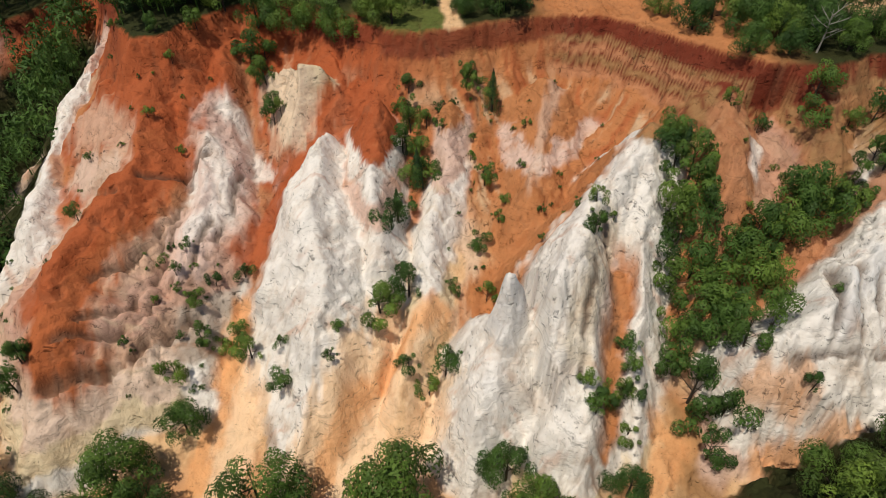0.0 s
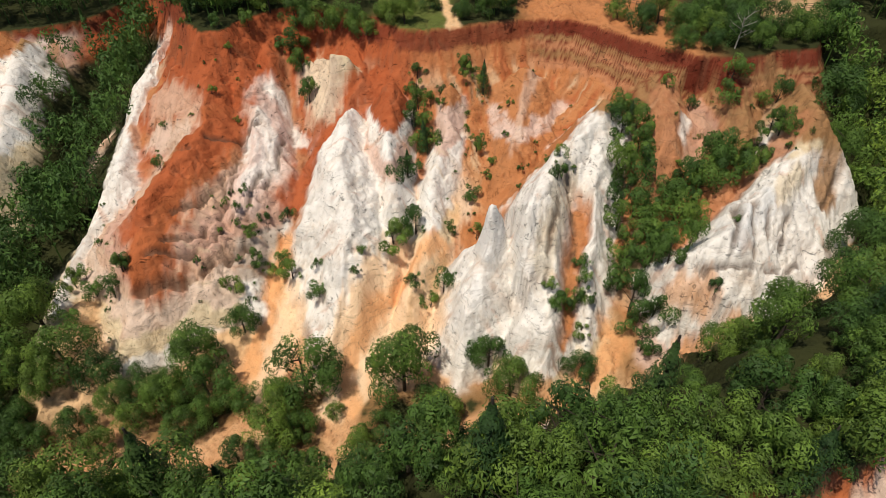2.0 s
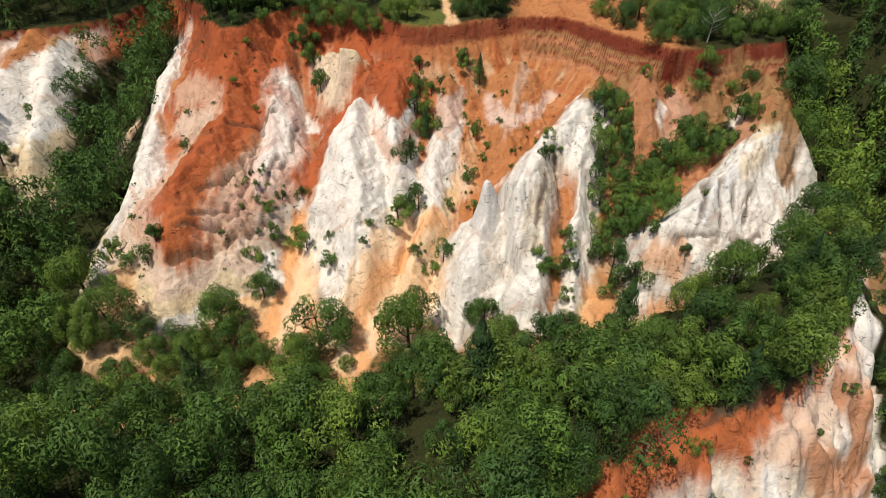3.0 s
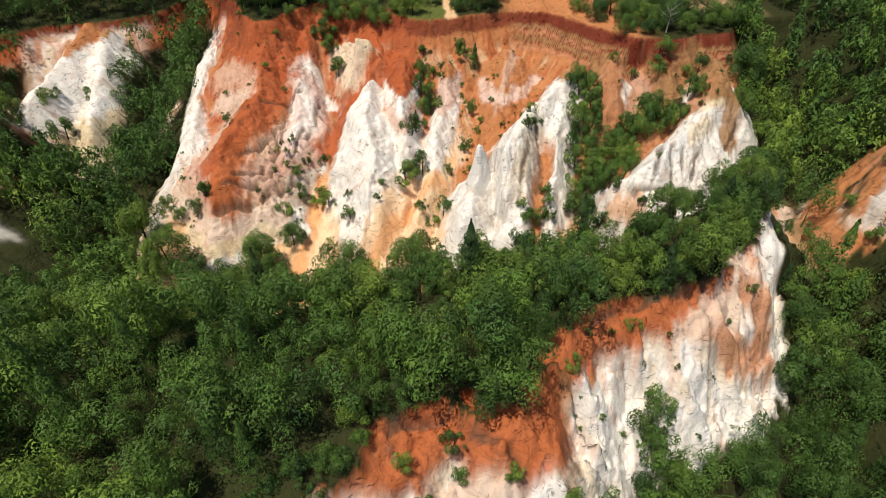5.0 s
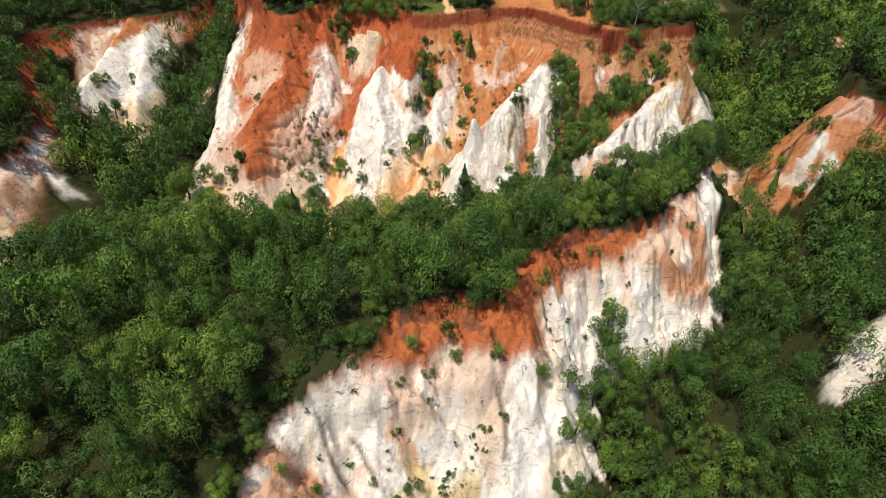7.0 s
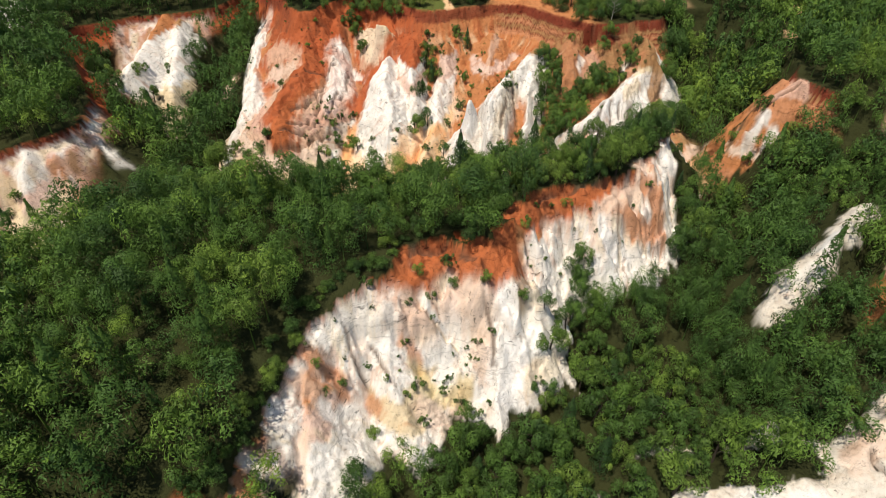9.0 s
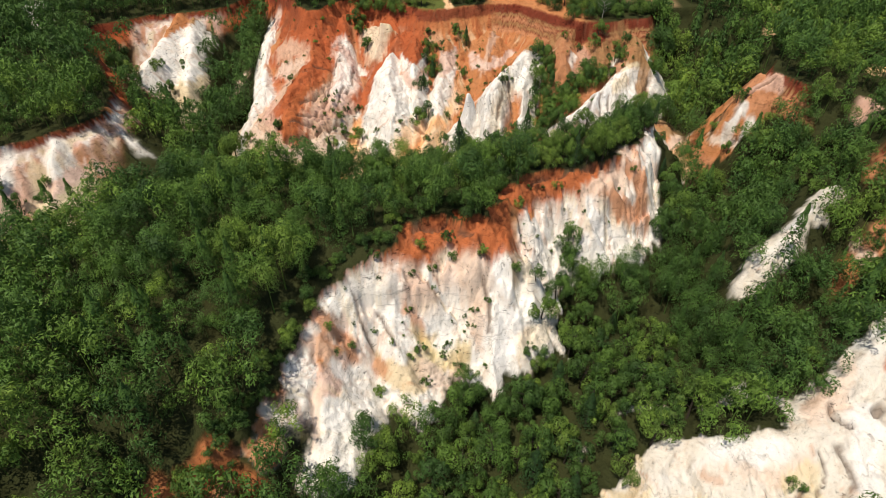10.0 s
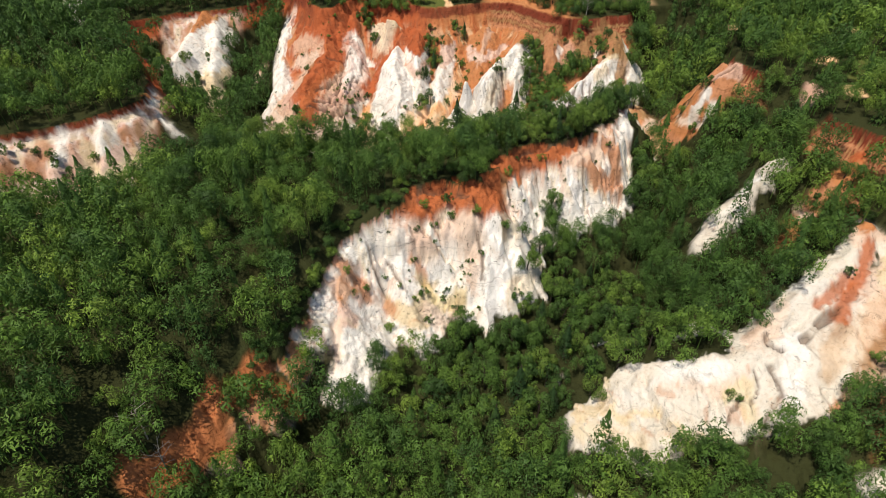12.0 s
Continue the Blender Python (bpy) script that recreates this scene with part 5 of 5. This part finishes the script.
# scattered tufts on the open slopes: x from, to, y from, to, how many
for x0, x1, y0, y1, many in [(-1, 24, 193, 222, 34), (36, 58, 194, 210, 20), (-40, -30, 180, 200, 26), (-58, -34, 206, 232, 16), (-20, 10, 100, 112, 26), (16, 42, 124, 136, 20), (-62, -52, 172, 200, 12)]:
    for _ in range(many):
        stand(SHRUB, x0 + (x1 - x0) * float(rng.random()), y0 + (y1 - y0) * float(rng.random()), 0.35 + 0.55 * float(rng.random()) ** 2, 0.9 + 0.4 * float(rng.random()), 0.25)

# trees leaning over the edge of the wooded ridge
for p, q in zip(MID_RIM[3:21], MID_RIM[4:22]):
    low = p[0] < -8
    n = max(1, round(math.dist(p[:2], q[:2]) / (1.9 if low else 3.2)))
    for k in range(n):
        f = (k + 0.2 + 0.6 * float(rng.random())) / n
        dx, dy = q[0] - p[0], q[1] - p[1]
        off = (0.6 + 3.2 * float(rng.random())) / math.hypot(dx, dy)
        stand(MEDIUM, p[0] + dx * f - dy * off, p[1] + dy * f + dx * off, (1.2 if low else 1.6) + (1.0 if low else 1.8) * float(rng.random()), 0.8 if low else 1.0, 0.8)

# trees on the rim
RIM_TREES = [(36.1, 224.9, 3.2), (39.9, 227.4, 3.7), (43.2, 221.1, 3.6), (46.5, 220.2, 3.2), (50.4, 219.9, 3.6), (57.3, 225.9, 5.0), (8.2, 233.1, 2.8), (12.6, 234.7, 2.2), (-7.6, 229.1, 3.4),
             (-2.9, 235.8, 2.3), (-10.5, 231.0, 2.6), (-50.8, 241.0, 4.6), (-44.0, 236.3, 3.4), (-49.8, 236.0, 2.3), (-34.6, 236.1, 3.4), (-29.7, 235.7, 3.8), (-24.2, 235.5, 3.4),
             (-18.7, 233.2, 3.3), (68.7, 212.9, 5.0), (64.6, 200.0, 4.2), (3.7, 232.0, 2.3), (-15.3, 230.0, 2.6), (62.0, 219.5, 3.0), (53.5, 222.5, 3.0), (-40.5, 238.0, 3.0)]
RIM_TREES += [(41.0, 216.5, 2.6), (46.0, 215.5, 2.4), (54.5, 216.5, 2.6), (60.5, 222.5, 3.4), (48.0, 227.0, 3.6), (53.0, 229.0, 3.8), (66.5, 221.0, 3.2), (33.0, 231.0, 2.4), (70.0, 224.0, 4.0)]
for x, y, rad in RIM_TREES:
    stand(LARGE, x, y, rad, 1.0, 0.5 * rad)

# shrubs on the wooded ridge's wall, on the western ribs and among the eastern spurs
FAR_SHRUBS = [(-109.9, 217.8, 3.6), (-102.3, 208.4, 3.4), (-91.5, 209.5, 3.0), (-104.3, 205.6, 3.0), (-113.0, 226.4, 3.2), (-112.6, 148.9, 2.0), (-121.2, 143.8, 2.2), (-108.1, 147.5, 2.2),
              (94.3, 128.7, 3.4), (91.6, 138.0, 2.5), (99.1, 122.1, 3.6), (100.7, 118.1, 3.0), (96.0, 118.1, 3.0), (66, 97.5, 2.2), (69, 94.5, 2.4), (55, 91.5, 1.6), (58.1, 75.5, 1.3), (60.0, 74.4, 1.0),
              (63, 69, 1.5), (84, 76, 1.4), (88.9, 80.3, 1.8), (-96.0, 214.0, 2.4), (-90.0, 222.0, 2.2), (-104.0, 154.0, 1.8), (-117.0, 150.0, 1.6), (-124.0, 147.0, 1.8), (78.0, 171.0, 1.8), (73.0, 169.5, 1.6), (91.5, 101, 1.6)]
for x, y, rad in FAR_SHRUBS:
    stand(SHRUB, x, y, rad, 0.85 + 0.5 * float(rng.random()), 0.5 * rad)

# taller trees in the recesses of the ridge wall and before the sand ridge
RECESS_TREES = [(43.5, 152.5, 3.0), (46.5, 155.5, 3.2), (48.6, 158.6, 3.0), (41, 150, 2.8), (28.3, 128.5, 3.0), (29.5, 125.5, 3.4), (32.2, 122.5, 3.0), (24.5, 117, 3.0), (20.5, 112, 3.0), (26.5, 121, 2.8), (40.5, 124.5, 2.6), (5.4, 95.5, 3.6), (10.6, 92.5, 4.0), (-0.8, 90.5, 3.4), (-14.6, 84.5, 3.2), (-10.5, 85, 3.2), (16, 96, 3.6),
                (46.7, 63, 3.0), (50.9, 63.5, 3.6), (55.1, 61.5, 3.4), (69.9, 64.5, 2.8), (74.1, 65.8, 3.0), (79.5, 66, 2.4), (72, 61.5, 3.0), (38, 64.5, 2.4), (66.5, 68, 1.8), (43, 63.5, 2.6)]
for x, y, rad in RECESS_TREES:
    stand(MEDIUM, x, y, rad, 1.1 + 0.25 * float(rng.random()), 0.3 * rad)


# ==== dead trees
def dead_tree(x, y, high):
    z = float(at(np.array([x]), np.array([y]))[0][0])
    root = tagged(new("dead_tree"), "bare grey dead tree standing among green trees", "tree", "dead trees")
    root.matrix_basis = Matrix.Translation((x, y, z - 0.3))
    bm = bmesh.new()
    tube(bm, (0, 0, 0), (0.2, 0.1, high * 0.6), 0.16, 0.10)
    tube(bm, (0.2, 0.1, high * 0.6), (0.1, 0.3, high), 0.10, 0.02)
    part("trunk", mesh_of("trunk", bm, DEAD), root)
    for k in range(9):
        bm = bmesh.new()
        a, zz = k * 2.4, high * (0.35 + 0.065 * k)
        tip = Vector((math.cos(a) * high * 0.33, math.sin(a) * high * 0.33, zz + high * 0.2))
        tube(bm, (0.15, 0.1, zz), tip, 0.07, 0.02, 5)
        for j in range(3):
            f = 0.4 + 0.2 * j
            p = Vector((0.15, 0.1, zz)).lerp(tip, f)
            tube(bm, p, p + Vector((math.cos(a + 1.2 - j) * 0.9, math.sin(a + 1.2 - j) * 0.9, 0.7)), 0.035, 0.012, 4)
        part("branch", mesh_of("branch", bm, DEAD), root)


for x, y, high in [(-52.5, 60.5, 9.5), (-50.0, 58.0, 8.0), (18.5, 160.5, 5.0), (50.0, 216.0, 6.0)]:
    dead_tree(x, y, high)


# ==== rail fences on the plateau
def fence(pts):
    root = tagged(new("rail_fence"), "weathered wooden rail fence beside the sandy path", "fence", "fences of the plateau")
    spots = []
    for p, q in zip(pts[:-1], pts[1:]):
        n = max(1, round(math.dist(p, q) / 2.4))
        spots += [(p[0] + (q[0] - p[0]) * k / n, p[1] + (q[1] - p[1]) * k / n) for k in range(n)]
    spots.append(pts[-1])
    zs = at(np.array([s[0] for s in spots]), np.array([s[1] for s in spots]))[0]
    tops = [Vector((x, y, float(z))) for (x, y), z in zip(spots, zs)]
    for p in tops:
        bm = bmesh.new()
        tube(bm, p - Vector((0, 0, 0.2)), p + Vector((0, 0, 1.25)), 0.09, 0.08, 6)
        part("post", mesh_of("post", bm, FENCE), root)
    for p, q in zip(tops[:-1], tops[1:]):
        for h in (0.35, 0.75, 1.12):
            bm = bmesh.new()
            tube(bm, p + Vector((0, 0, h)), q + Vector((0, 0, h)), 0.055, 0.05, 5)
            part("rail", mesh_of("rail", bm, FENCE), root)


fence([(14, 243.5), (19, 243.6), (29.3, 243.0), (35.9, 241.3), (39.7, 236.4)])
fence([(64.2, 231.7), (67.4, 234.9), (71.1, 235.9), (77.0, 236.5)])
fence([(62.5, 240.0), (70.0, 243.0), (80.0, 243.5)])
